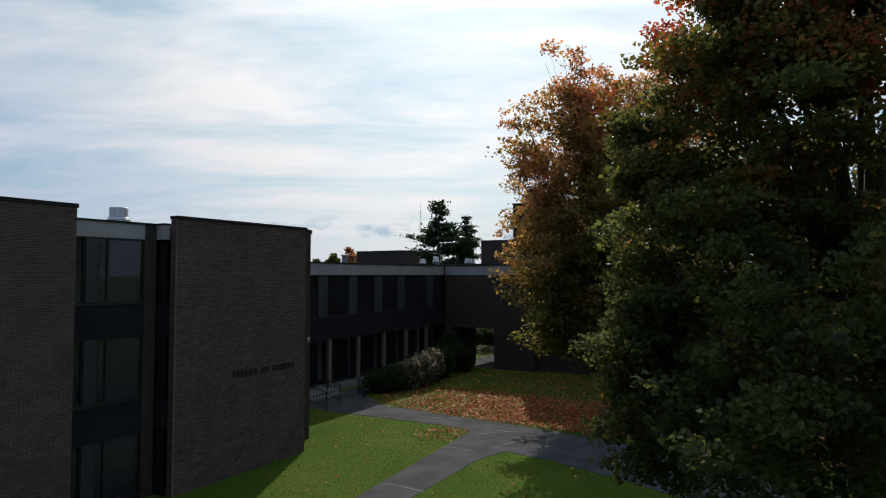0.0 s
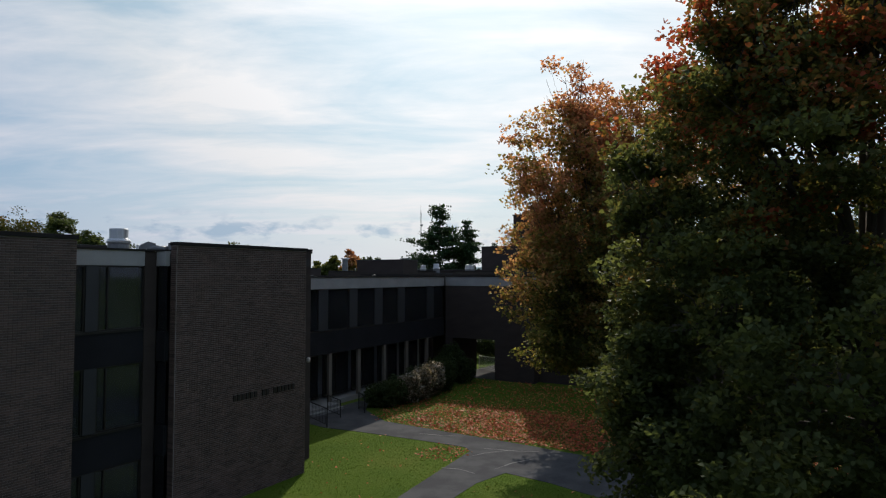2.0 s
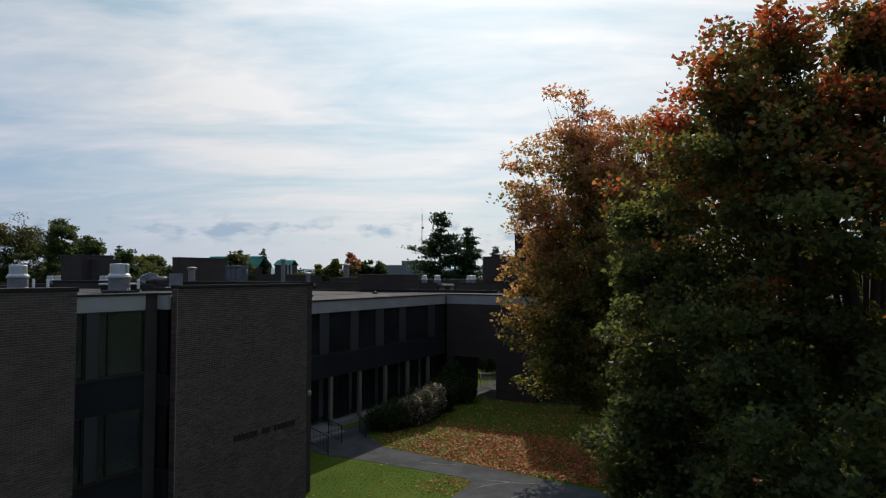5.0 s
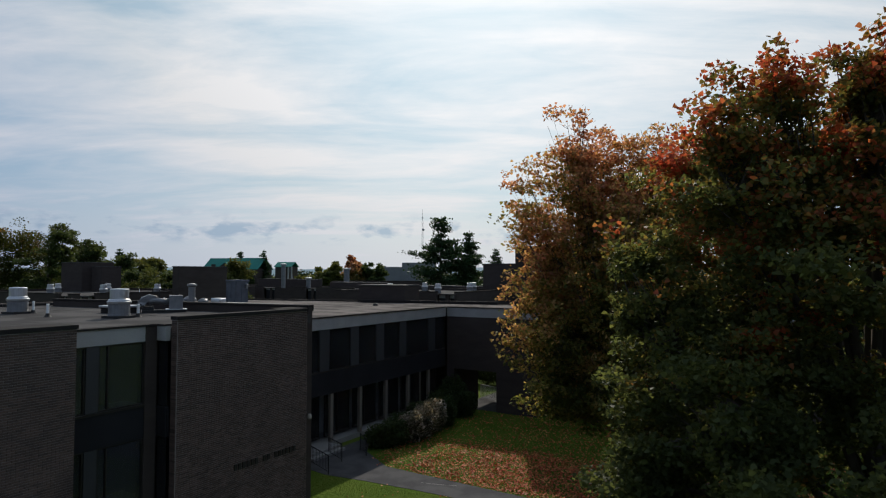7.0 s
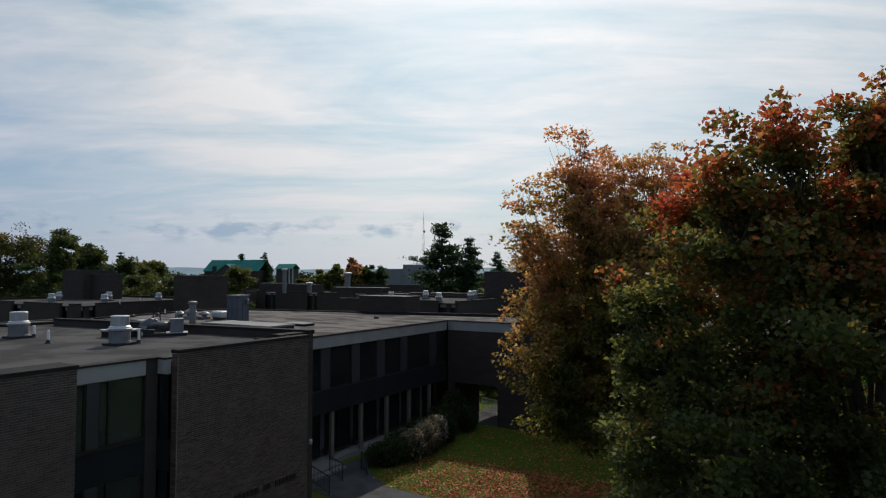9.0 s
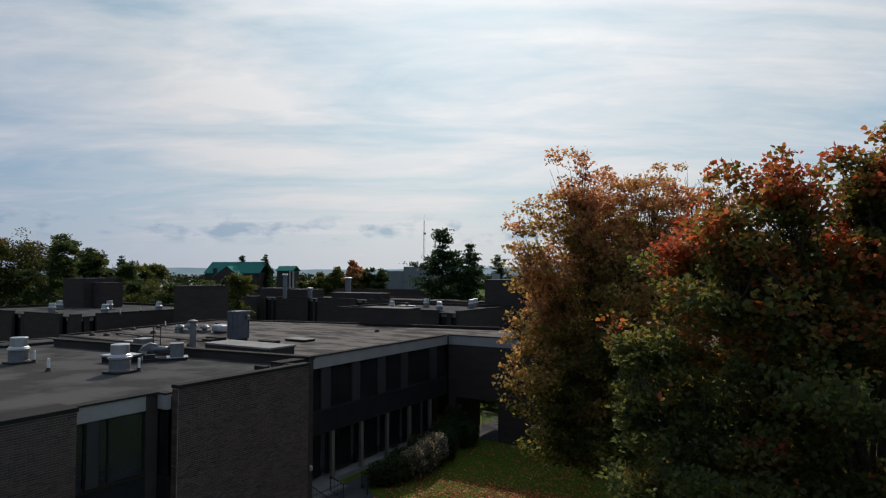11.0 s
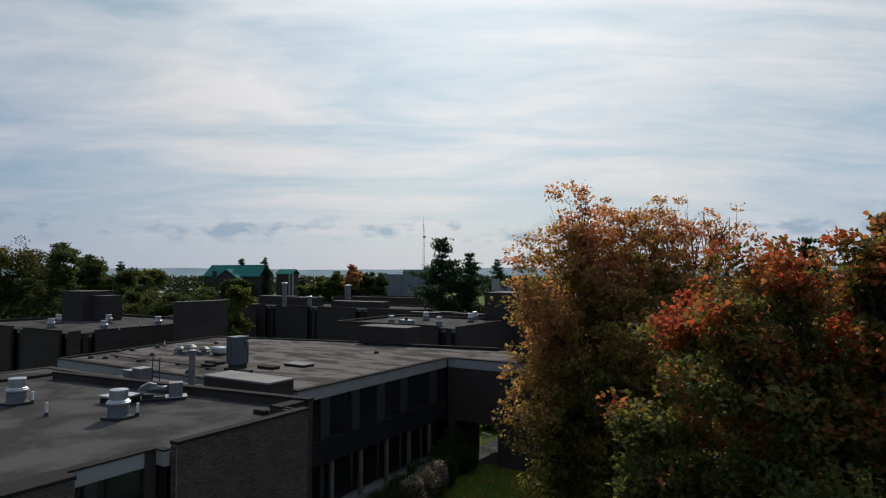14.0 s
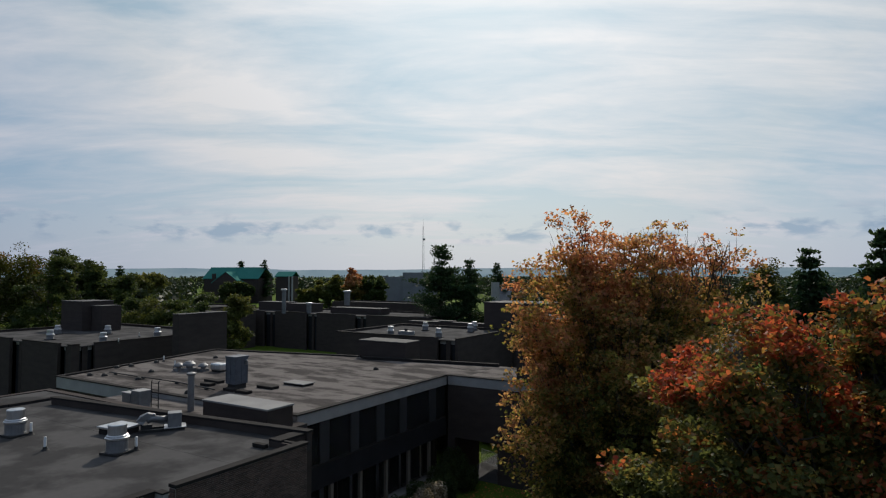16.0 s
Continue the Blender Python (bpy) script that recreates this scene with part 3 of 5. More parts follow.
def flat_block(name, p0, p1, q0, q1, z1, label, fins=(), roof=ROOFING, origin=None):
    """A flat-roofed brick block seen from above: walls, coping, roof, narrow recessed bays cut in the court faces."""
    b = thing(name, at_block(p0, q0), label, "building")
    w, d, t = p1 - p0, q1 - q0, 0.35
    part("roof", boxes((t, w - t, t, d - t, z1 - 0.35, z1 - 0.22)), roof, b)
    faces = {"front": [], "right": []}
    for side, a, e in fins:
        faces[side].append((a, e))
    for side, length in (("front", w), ("right", d)):
        edge = 0.0
        for a, e in sorted(faces[side]) + [(length, length)]:
            solid = (edge, a, 0.0, t, -0.3, z1) if side == "front" else (w - t, w, edge + (t if edge == 0 else 0), a, -0.3, z1)
            each("wall", BRICK_DIM, b, "", solid)
            cap = (edge - 0.04, a + 0.04, -0.05, t + 0.05, z1, z1 + 0.09) if side == "front" else (w - t - 0.05, w + 0.05, edge + (t + 0.06 if edge == 0 else 0), a + 0.04, z1, z1 + 0.09)
            each("coping", COPING, b, "", cap)
            if e > a:
                if side == "front":
                    m = (a + e) / 2
                    each("bay", SPANDREL, b, "", (a, m - 0.3, 0.75, 0.85, -0.3, z1 - 0.75), (m + 0.3, e, 0.75, 0.85, -0.3, z1 - 0.75))
                    each("pier", BRICK_DIM, b, "", (m - 0.3, m + 0.3, 0.5, 0.85, -0.3, z1 - 0.3))
                    each("fascia", PALE, b, "", (a, m - 0.3, 0.68, 0.86, z1 - 0.75, z1 - 0.22), (m + 0.3, e, 0.68, 0.86, z1 - 0.75, z1 - 0.22))
                else:
                    m = (a + e) / 2
                    each("bay", SPANDREL, b, "", (w - 0.85, w - 0.75, a, m - 0.3, -0.3, z1 - 0.75), (w - 0.85, w - 0.75, m + 0.3, e, -0.3, z1 - 0.75))
                    each("pier", BRICK_DIM, b, "", (w - 0.85, w - 0.5, m - 0.3, m + 0.3, -0.3, z1 - 0.3))
                    each("fascia", PALE, b, "", (w - 0.86, w - 0.68, a, m - 0.3, z1 - 0.75, z1 - 0.22), (w - 0.86, w - 0.68, m + 0.3, e, z1 - 0.75, z1 - 0.22))
            edge = e
    each("wall", BRICK_DIM, b, "", (0, t, t, d, -0.3, z1), (t, w - t, d - t, d, -0.3, z1))
    each("coping", COPING, b, "", (-0.05, t + 0.05, t + 0.06, d + 0.05, z1, z1 + 0.09), (t + 0.06, w - t - 0.06, d - t - 0.05, d + 0.05, z1, z1 + 0.09))
    return b


def flat_tower(p0, p1, q0, q1, z0, z1, label):
    b = thing("roof_penthouse", at_block(p0, q0, z0), label, "penthouse")
    w, d = p1 - p0, q1 - q0
    each("wall", BRICK_DIM, b, "", (0, w, 0, d, 0, z1 - z0))
    part("coping", bevel(boxes((-0.06, w + 0.06, -0.06, d + 0.06, z1 - z0, z1 - z0 + 0.1)), 0.02), STONE_CAP, b)
    return b


flat_block("brick_building", -96.0, -69.2, 35.9, 56.0, 8.55, "brown brick block with flat grey roof and steel vents", [("front", 13.0, 16.0), ("front", 24.0, 26.0), ("right", 0.9, 2.6)])
flat_tower(-93.5, -88.0, 47.0, 51.5, 8.3, 12.4, "brown brick roof penthouse")
flat_tower(-87.8, -85.2, 48.2, 51.0, 8.3, 11.8, "low brown brick roof penthouse")
flat_tower(-63.7, -62.5, 44.3, 51.0, 0.0, 11.6, "square brown brick stair tower")
flat_block("brick_building", -55.0, -36.2, 62.8, 78.0, 8.6, "brown brick block with pale flat roof and steel vents", [("front", 15.9, 18.4)])
flat_tower(-40.9, -31.0, 78.5, 85.0, 0.0, 12.2, "tall brown brick stair tower")
flat_tower(-39.5, -33.8, 48.5, 51.0, 0.0, 9.6, "low brick roof box with pale cap")
# the last tower is hidden: inferred from, and sized by, the straight court shadow
flat_tower(-19.9, -12.0, 43.6, 48.5, 7.9, 12.8, "brown brick roof tower behind the gold maple")
flat_block("brick_building", -18.0, -7.5, 66.0, 95.0, 8.2, "low brown brick block with pale flat roof behind the maples")


# ---- trees ----
def leaf_mesh(name, centres, sizes, shape, mat, parent, rng, droop=0.35, fold=0.25, label=""):
    """Many small leaves as one mesh; shape is an outline of (x, y) pairs round a stalk at the origin."""
    count, k = len(centres), len(shape)
    out = np.array(shape, float)
    local = np.zeros((k, 3))
    local[:, :2] = out
    local[:, 2] = -fold * np.abs(out[:, 0])
    z = rng.normal(size=(count, 3))
    z[:, 2] = np.abs(z[:, 2]) + droop
    z /= np.linalg.norm(z, axis=1)[:, None]
    x = np.cross(z, rng.normal(size=(count, 3)))
    x /= np.linalg.norm(x, axis=1)[:, None]
    y = np.cross(z, x)
    basis = np.stack([x, y, z], 1)
    verts = np.einsum("kj,njc->nkc", local, basis) * sizes[:, None, None] + centres[:, None, :]
    mesh = bpy.data.meshes.new(name)
    mesh.vertices.add(count * k)
    mesh.vertices.foreach_set("co", verts.reshape(-1).astype(np.float32))
    mesh.loops.add(count * k)
    mesh.loops.foreach_set("vertex_index", np.arange(count * k, dtype=np.int32))
    mesh.polygons.add(count)
    mesh.polygons.foreach_set("loop_start", np.arange(0, count * k, k, dtype=np.int32))
    mesh.polygons.foreach_set("loop_total", np.full(count, k, dtype=np.int32))
    mesh.materials.append(mat)
    mesh.update(calc_edges=True)
    ob = new(name, mesh)
    ob.parent = parent
    return tagged(ob, label)


MAPLE = [(0, 0), (0.42, -0.08), (0.28, 0.22), (0.58, 0.50), (0.22, 0.52), (0, 1.0), (-0.22, 0.52), (-0.58, 0.50), (-0.28, 0.22), (-0.42, -0.08)]
KITE = [(0, 0), (0.45, 0.45), (0, 1.0), (-0.45, 0.45)]


def in_lobes(rng, lobes, count, inner):
    """Points through the outer shells of ellipsoid lobes (centre, radii, weight), and the way out at each."""
    weights = np.array([w for _, _, w in lobes], float)
    pick = rng.choice(len(lobes), count, p=weights / weights.sum())
    d = rng.normal(size=(count, 3))
    d /= np.linalg.norm(d, axis=1)[:, None]
    r = inner + (1 - inner) * rng.random(count) ** 0.6
    c = np.array([l[0] for l in lobes], float)[pick]
    s = np.array([l[1] for l in lobes], float)[pick]
    return c + d * s * r[:, None], d


def sprays(rng, lobes, count, inner, reach, each_bough=9):
    """Leaf sprays gathered on boughs: layered fans that point outwards and leave gaps between them."""
    boughs, out = in_lobes(rng, lobes, max(8, count // each_bough), inner)
    own = rng.integers(0, len(boughs), count)
    size = rng.uniform(0.5, 1.05, len(boughs))[own] * reach
    side = np.clip(rng.normal(size=(count, 3)), -1.5, 1.5) * np.array([0.62, 0.62, 0.32])
    along = out[own] * rng.uniform(-1.25, 0.3, (count, 1)) + np.array([0, 0, 0.06])
    return boughs[own] + (side + along) * size[:, None]


def broadleaf(base, height, lobes, clumps, per_clump, clump_r, leaf, mat, label, seed, trunk_r=0.3, shape=MAPLE, limbs=9, inner=0.45, fork=0.3, bough=9, reach=2.1, category="tree", group="", name="maple_tree"):
    """A tree: tapered trunk, limbs that reach into the crown, and a crown of leaves in uneven clumps."""
    rng = np.random.default_rng(seed)
    tree = thing(name, pose(*base), label, category, group)
    origin = np.array(base, float)
    lobes = [(np.array(c, float) - origin, r, w) for c, r, w in lobes]
    tips = sprays(rng, lobes, clumps, inner, clump_r * reach, bough)
    z_fork = height * fork
    trunk_pts = [(0, 0, -0.1), (0.0, 0.0, 0.35), (0.05, 0.03, z_fork * 0.5), (0.1, 0.0, z_fork), (0.2, 0.1, height * 0.55), (0.15, 0.2, height * 0.8)]
    part("trunk", tube(trunk_pts, [trunk_r * k for k in (1.45, 1.05, 0.95, 0.85, 0.45, 0.12)], 12), BARK, tree, smooth=True)
    heads = tips[rng.choice(clumps, limbs, replace=False)]
    for h in heads:
        z0 = rng.uniform(z_fork * 0.8, max(z_fork, min(height * 0.45, h[2] * 0.6)))
        start = np.array([0.1, 0.05, z0])
        mid = start * 0.5 + h * 0.5 + np.array([0, 0, 0.10 * np.linalg.norm(h - start)])
        r0 = trunk_r * rng.uniform(0.3, 0.5)
        bm = tube([start, start * 0.75 + mid * 0.25 + rng.normal(0, 0.08, 3), mid, mid * 0.4 + h * 0.6 + rng.normal(0, 0.1, 3), h], [r0, r0 * 0.85, r0 * 0.6, r0 * 0.35, r0 * 0.1], 7)
        near_tips = tips[np.argsort(np.linalg.norm(tips - h, axis=1))[: max(4, clumps // limbs // 2)]]
        for tip in near_tips:
            k = rng.uniform(0.35, 0.9)
            s = mid * (1 - k) + h * k
            tube([s, s * 0.5 + tip * 0.5 + rng.normal(0, 0.12, 3), tip], [r0 * 0.22, r0 * 0.14, r0 * 0.04], 5, bm)
        part("limb", bm, BARK, tree, smooth=True)
    sizes = clump_r * rng.uniform(0.6, 1.25, clumps)
    counts = (per_clump * (sizes / clump_r) ** 2 * rng.uniform(0.5, 1.4, clumps)).astype(int) + 3
    own = np.repeat(np.arange(clumps), counts)
    d = rng.normal(size=(len(own), 3))
    d /= np.linalg.norm(d, axis=1)[:, None]
    d *= (rng.random(len(own)) ** 0.45)[:, None]
    pts = tips[own] + d * sizes[own][:, None] * np.array([1.15, 1.15, 0.6])
    pts = pts[pts[:, 2] > 0.6]
    crown = leaf_mesh("crown", pts, leaf * rng.uniform(0.6, 1.3, len(pts)), shape, mat, tree, rng)
    return tree


LOBED = [(0, 0), (0.54, 0.14), (0.40, 0.52), (0, 1.0), (-0.40, 0.52), (-0.54, 0.14)]


def maple(base, height, lobes, branches, fans, leaves, leaf, mat, label, seed, trunk_r, fork, inner, fan_r, spray_r, start_leaf=0.45, limbs=26, bare=()):
    """A maple whose branches fan out of the trunk and carry small sprays of leaves along their outer part."""
    rng = np.random.default_rng(seed)
    tree = thing("maple_tree", pose(*base), label, "tree")
    origin = np.array(base, float)
    lobes = [(np.array(c, float) - origin, r, w) for c, r, w in lobes]
    ends, out = in_lobes(rng, lobes, branches, inner)
    trunk = [(0, 0, -0.1), (0.0, 0.0, 0.35), (0.05, 0.03, height * fork * 0.5), (0.1, 0.0, height * fork), (0.2, 0.1, height * 0.55), (0.15, 0.2, height * 0.8)]
    part("trunk", tube(trunk, [trunk_r * k for k in (1.45, 1.05, 0.95, 0.85, 0.45, 0.12)], 12), BARK, tree, smooth=True)
    # branches in order round the trunk, gathered into limbs
    order = np.argsort(np.arctan2(ends[:, 1], ends[:, 0]) + 0.15 * rng.normal(size=branches))
    centres = []
    for group in np.array_split(order, limbs):
        bm = bmesh.new()
        for i in group:
            e = ends[i]
            z0 = height * fork * rng.uniform(0.6, 1.0) + 0.30 * max(0.0, e[2] - height * fork) * rng.uniform(0.3, 1.3)
            s0 = np.array([0.1, 0.05, min(z0, max(0.8, e[2] * 0.8))])
            reach = np.linalg.norm(e - s0)
            m = s0 * 0.5 + e * 0.5 + np.array([0, 0, -0.06 * reach]) + (e - s0) * np.array([0.08, 0.08, 0]) + rng.normal(0, 0.03 * reach, 3)
            u = np.linspace(0, 1, 6)[:, None]
            way = (1 - u) ** 2 * s0 + 2 * u * (1 - u) * m + u * u * e + rng.normal(0, 0.012 * reach, (6, 3)) * (u > 0)
            r0 = trunk_r * rng.uniform(0.10, 0.24)
            tube(way, [r0, r0 * 0.8, r0 * 0.6, r0 * 0.42, r0 * 0.26, 0.008], 5, bm)
            t = start_leaf + (1.06 - start_leaf) * rng.random(fans) ** 0.7
            c = (1 - t[:, None]) ** 2 * s0 + 2 * t[:, None] * (1 - t[:, None]) * m + t[:, None] ** 2 * e
            wide = fan_r * (0.45 + 0.75 * np.sin(np.clip(t, 0, 1) * math.pi * 0.72))[:, None]
            c = c + np.clip(rng.normal(size=(fans, 3)), -1.7, 1.7) * wide * np.array([1, 1, 0.55])
            for tip in c[::2]:
                k = rng.integers(2, 5)
                tube([way[k], way[k] * 0.5 + tip * 0.5 + rng.normal(0, 0.05, 3), tip], [r0 * 0.22, r0 * 0.15, 0.006], 4, bm)
            centres.append(c)
        part("limb", bm, BARK, tree, smooth=True)
    for place in bare:
        tip = np.array(place, float) - origin
        bm = bmesh.new()
        foot = tip - np.array([0.3, 0, 2.4])
        for _ in range(6):
            e = tip + np.array([rng.normal(0, 0.6), rng.normal(0, 0.6), rng.uniform(0.1, 1.2)])
            m = foot * 0.5 + e * 0.5 + rng.normal(0, 0.14, 3)
            tube([foot, m, e], [0.04, 0.025, 0.008], 4, bm)
            for _ in range(3):
                k = rng.uniform(0.3, 0.8)
                f = e * k + m * (1 - k) + rng.normal(0, 0.28, 3) + np.array([0, 0, 0.35])
                tube([m * (1 - k) + e * k, f], [0.014, 0.005], 4, bm)
        part("bare_twig", bm, BARK, tree, "thin bare grey twig")
    centres = np.concatenate(centres)
    count = rng.integers(leaves // 2, leaves * 3 // 2 + 1, len(centres))
    own = np.repeat(np.arange(len(centres)), count)
    big = rng.uniform(0.6, 1.25, len(centres))[own][:, None]
    pts = centres[own] + np.clip(rng.normal(size=(len(own), 3)), -1.7, 1.7) * np.array([1, 1, 0.55]) * spray_r * big
    pts = pts[pts[:, 2] > 0.6]
    leaf_mesh("crown", pts, leaf * rng.uniform(0.6, 1.3, len(pts)), LOBED, mat, tree, rng)
    return tree


BIG = [((7.15, 13.0, 14.7), (1.1, 1.2, 1.5), 1.1), ((9.4, 13.2, 14.7), (1.0, 1.2, 1.5), 1.1), ((11.2, 13.6, 14.2), (1.5, 1.7, 1.6), 1.1), ((6.3, 13.2, 13.3), (0.8, 0.9, 1.0), 0.5), ((6.7, 16.2, 12.9), (1.1, 1.2, 1.3), 0.8),
       ((9.8, 13.9, 9.0), (5.0, 5.0, 5.6), 13), ((8.0, 13.2, 13.2), (1.9, 1.9, 1.6), 1.6), ((10.7, 13.6, 13.2), (1.9, 1.9, 1.8), 1.2), ((7.4, 13.6, 11.8), (2.2, 2.2, 2.0), 1.6), ((5.4, 15.5, 10.9), (1.1, 1.2, 1.15), 0.8), ((5.3, 15.5, 9.2), (1.0, 1.2, 1.2), 0.7),
       ((7.9, 11.8, 3.9), (1.8, 1.5, 1.6), 0.9), ((5.5, 14.4, 7.7), (1.1, 1.2, 1.4), 0.6), ((6.2, 14.0, 9.6), (1.5, 1.5, 1.7), 1.0), ((7.6, 13.0, 8.6), (1.9, 1.8, 2.2), 1.3), ((6.3, 13.0, 6.6), (1.6, 1.6, 2.2), 1.2), ((6.3, 10.4, 5.4), (2.3, 2.0, 2.8), 1.9),
       ((5.4, 15.6, 5.2), (1.8, 1.6, 2.2), 1.3), ((9.5, 9.8, 7.0), (3.0, 2.2, 4.0), 2.0), ((6.2, 14.6, 3.6), (2.2, 2.0, 2.0), 1.7), ((5.4, 12.4, 4.4), (1.5, 1.7, 2.2), 1.2), ((5.1, 14.6, 6.4), (1.1, 1.4, 1.6), 1.0), ((4.9, 14.4, 4.2), (1.3, 1.4, 1.7), 1.1)]
broadleaf((9.8, 14.2, 0), 16.0, BIG, 2900, 64, 0.42, 0.112, LEAF_RED, "large maple with dark green leaves turning red at the top", 6, 0.36, LOBED, 26, 0.35, bough=7)
GOLD = [((8.0, 33.0, 16.6), (1.4, 1.5, 2.0), 0.8), ((11.0, 34.2, 16.6), (1.5, 1.6, 2.0), 0.9), ((13.6, 34.2, 16.2), (1.5, 1.6, 2.2), 0.9), ((9.0, 33.6, 11.4), (5.0, 4.8, 6.0), 10.0), ((7.0, 32.6, 17.6), (1.1, 1.2, 1.8), 0.8), ((5.9, 32.2, 16.8), (1.2, 1.3, 2.0), 1.0), ((4.7, 32.4, 15.3), (1.0, 1.1, 1.5), 0.9), ((9.2, 34.4, 16.9), (1.5, 1.7, 2.0), 1.0),
        ((12.4, 34.4, 16.6), (1.3, 1.5, 2.1), 0.9), ((16.2, 34.6, 15.6), (1.7, 1.8, 2.4), 1.1), ((4.6, 32.6, 12.6), (1.7, 1.6, 2.6), 1.9), ((4.8, 32.3, 8.4), (2.0, 2.0, 3.0), 2.4), ((5.7, 31.8, 5.2), (1.7, 2.0, 2.0), 1.2), ((8.2, 32.0, 5.0), (3.0, 2.5, 2.2), 1.4), ((15.2, 33.8, 11.5), (4.0, 3.6, 4.2), 3.0)]
BARE = ((15.0, 34.4, 17.3), (15.7, 34.6, 17.2), (14.2, 34.2, 17.5), (16.3, 34.8, 16.8), (10.4, 34.2, 18.0), (11.8, 34.4, 17.8), (7.6, 32.8, 18.6))
maple((9.6, 33.8, 0), 18.0, GOLD, 340, 9, 36, 0.16, LEAF_GOLD, "maple in gold and rust autumn leaf with bare twigs", 11, 0.30, 0.16, 0.45, 0.50, 0.30, 0.42, 26, BARE)


def conifer(base, height, spread, seed, label, name="pine_tree", ragged=0.35, needles=9000, tuft=0.03):
    """A conifer: straight trunk, whorls of boughs, tufts of needles along them."""
    rng = np.random.default_rng(seed)
    tree = thing(name, pose(*base), label, "tree")
    part("trunk", tube([(0, 0, -0.1), (0, 0, height * 0.5), (0.1, 0, height)], [height * 0.018, height * 0.011, 0.03], 8), BARK, tree, smooth=True)
    bm = bmesh.new()
    pts = []
    z = height * 0.14
    while z < height * 0.985:
        k = 1 - z / height
        reach = spread * min(1.0, (k * (1.25 if ragged < 0.3 else 1.7)) ** 0.7 + 0.03) * rng.uniform(1 - ragged, 1.1)
        for a in rng.uniform(0, 2 * math.pi, 6):
            r = reach * rng.uniform(0.55 if ragged < 0.3 else 0.3, 1.15)
            tip = np.array([r * math.cos(a), r * math.sin(a), z + r * rng.uniform(-0.10 * ragged, 0.15 + 0.6 * ragged)])
            s = np.array([0, 0, z])
            tube([s, s * 0.5 + tip * 0.5, tip], [0.06, 0.04, 0.012], 4, bm)
            m = max(6, int(needles / (height * 9) * r / spread * 3))
            u = rng.uniform(0.25, 1.05, m)
            w = 0.10 * spread * (0.7 + 0.6 * k)
            pts.append(s + (tip - s) * u[:, None] + rng.normal(0, 1, (m, 3)) * np.array([w, w, w * 0.28]))
        z += height * rng.uniform(0.036, 0.058)
    tagged(part("boughs", bm, BARK, tree), kind="stuff")
    pts = np.concatenate(pts)
    leaf_mesh("needles", pts, height * tuft * rng.uniform(0.6, 1.3, len(pts)), [(0, 0), (0.28, 0.5), (0, 1.0), (-0.28, 0.5)], NEEDLE, tree, rng)
    return tree


conifer((-0.9, 122, 0), 22.5, 7.2, 3, "tall dark green pine with ragged boughs", ragged=0.55, needles=24000, tuft=0.024)
conifer((4.9, 124, 0), 19.8, 4.4, 4, "slim dark green pine with ragged boughs", ragged=0.5, needles=15000, tuft=0.024)
conifer((47.5, 80, 0), 19.6, 4.6, 6, "dark green spruce behind the maples", "spruce_tree", 0.2, 14000)
conifer((41.5, 58, 0), 20.6, 4.2, 7, "dark green spruce behind the maples", "spruce_tree", 0.2, 14000)
conifer((-122.5, 365, 0), 25.5, 4.5, 8, "dark pine beside the green-roofed hall", needles=9000)
conifer((-107, 360, 0), 26.0, 5.0, 9, "dark pine beside the green-roofed hall", needles=9000)
conifer((-107, 200, 0), 19.2, 3.6, 12, "dark green pine behind the broadleaf trees", needles=9000)
conifer((20.5, 245, 0), 21.5, 5.0, 10, "dark pine by a far pale house", needles=9000)


def far_tree(x, y, r, h, mat, label, seed, clumps=70, name="broadleaf_tree"):
    rng = np.random.default_rng(seed + 500)
    lobes = [((x, y, h * 0.5), (r * 0.75, r * 0.75, h * 0.40), 3)]
    for _ in range(8):
        a, e, s = rng.uniform(0, 6.28), rng.uniform(0.28, 0.86), rng.uniform(0.26, 0.46)
        reach = r * (1 - s) * (1.05 - 0.75 * max(0.0, e - 0.45))
        lobes.append(((x + reach * math.cos(a), y + reach * math.sin(a), h * e), (r * s, r * s, min(h * 0.22, h * (1.0 - e))), 0.8))
    return broadleaf((x, y, 0), h, lobes, clumps * 2, 90, r * 0.18, max(0.28, 0.0034 * y), mat, label, seed, 0.018 * h, KITE, 5, 0.3, fork=0.2, bough=3, reach=1.1, name=name)


far_tree(-100, 136, 12, 26.0, LEAF_RUSSET, "broad dark maple with russet and green leaves", 21, 150)
far_tree(-85, 130, 6.5, 22.5, LEAF_GREEN, "dark green broadleaf tree beside the russet maple", 22, 90)
far_tree(-100, 165, 8, 20.6, LEAF_GREEN, "dark green broadleaf tree behind the block", 23, 90)
far_tree(-92.5, 168, 8, 19.8, LEAF_GREEN, "dark green broadleaf tree behind the block", 34, 90)
far_tree(-110, 220, 9, 17.5, LEAF_YELLOW, "olive green broadleaf tree behind the block", 31)
far_tree(-57, 120, 7, 13.9, LEAF_YELLOW, "olive green broadleaf tree behind the flat roofs", 35, 90)
far_tree(-65, 126, 6, 13.2, LEAF_GREEN, "dark green broadleaf tree behind the flat roofs", 36, 80)
far_tree(-50.5, 118, 5.5, 12.6, LEAF_GREEN, "dark green broadleaf tree behind the flat roofs", 37, 80)
far_tree(-40, 263, 8, 20.5, LEAF_RUST, "round autumn tree with orange leaves", 24, 90)
far_tree(-31.5, 266, 6.5, 19.8, LEAF_GREEN, "round dark green broadleaf tree", 25, 90)
far_tree(-49, 255, 6, 17.2, LEAF_YELLOW, "drooping yellow-green willow among roofs", 26)
far_tree(-57, 262, 6, 14.0, LEAF_YELLOW, "drooping yellow-green willow among roofs", 27)
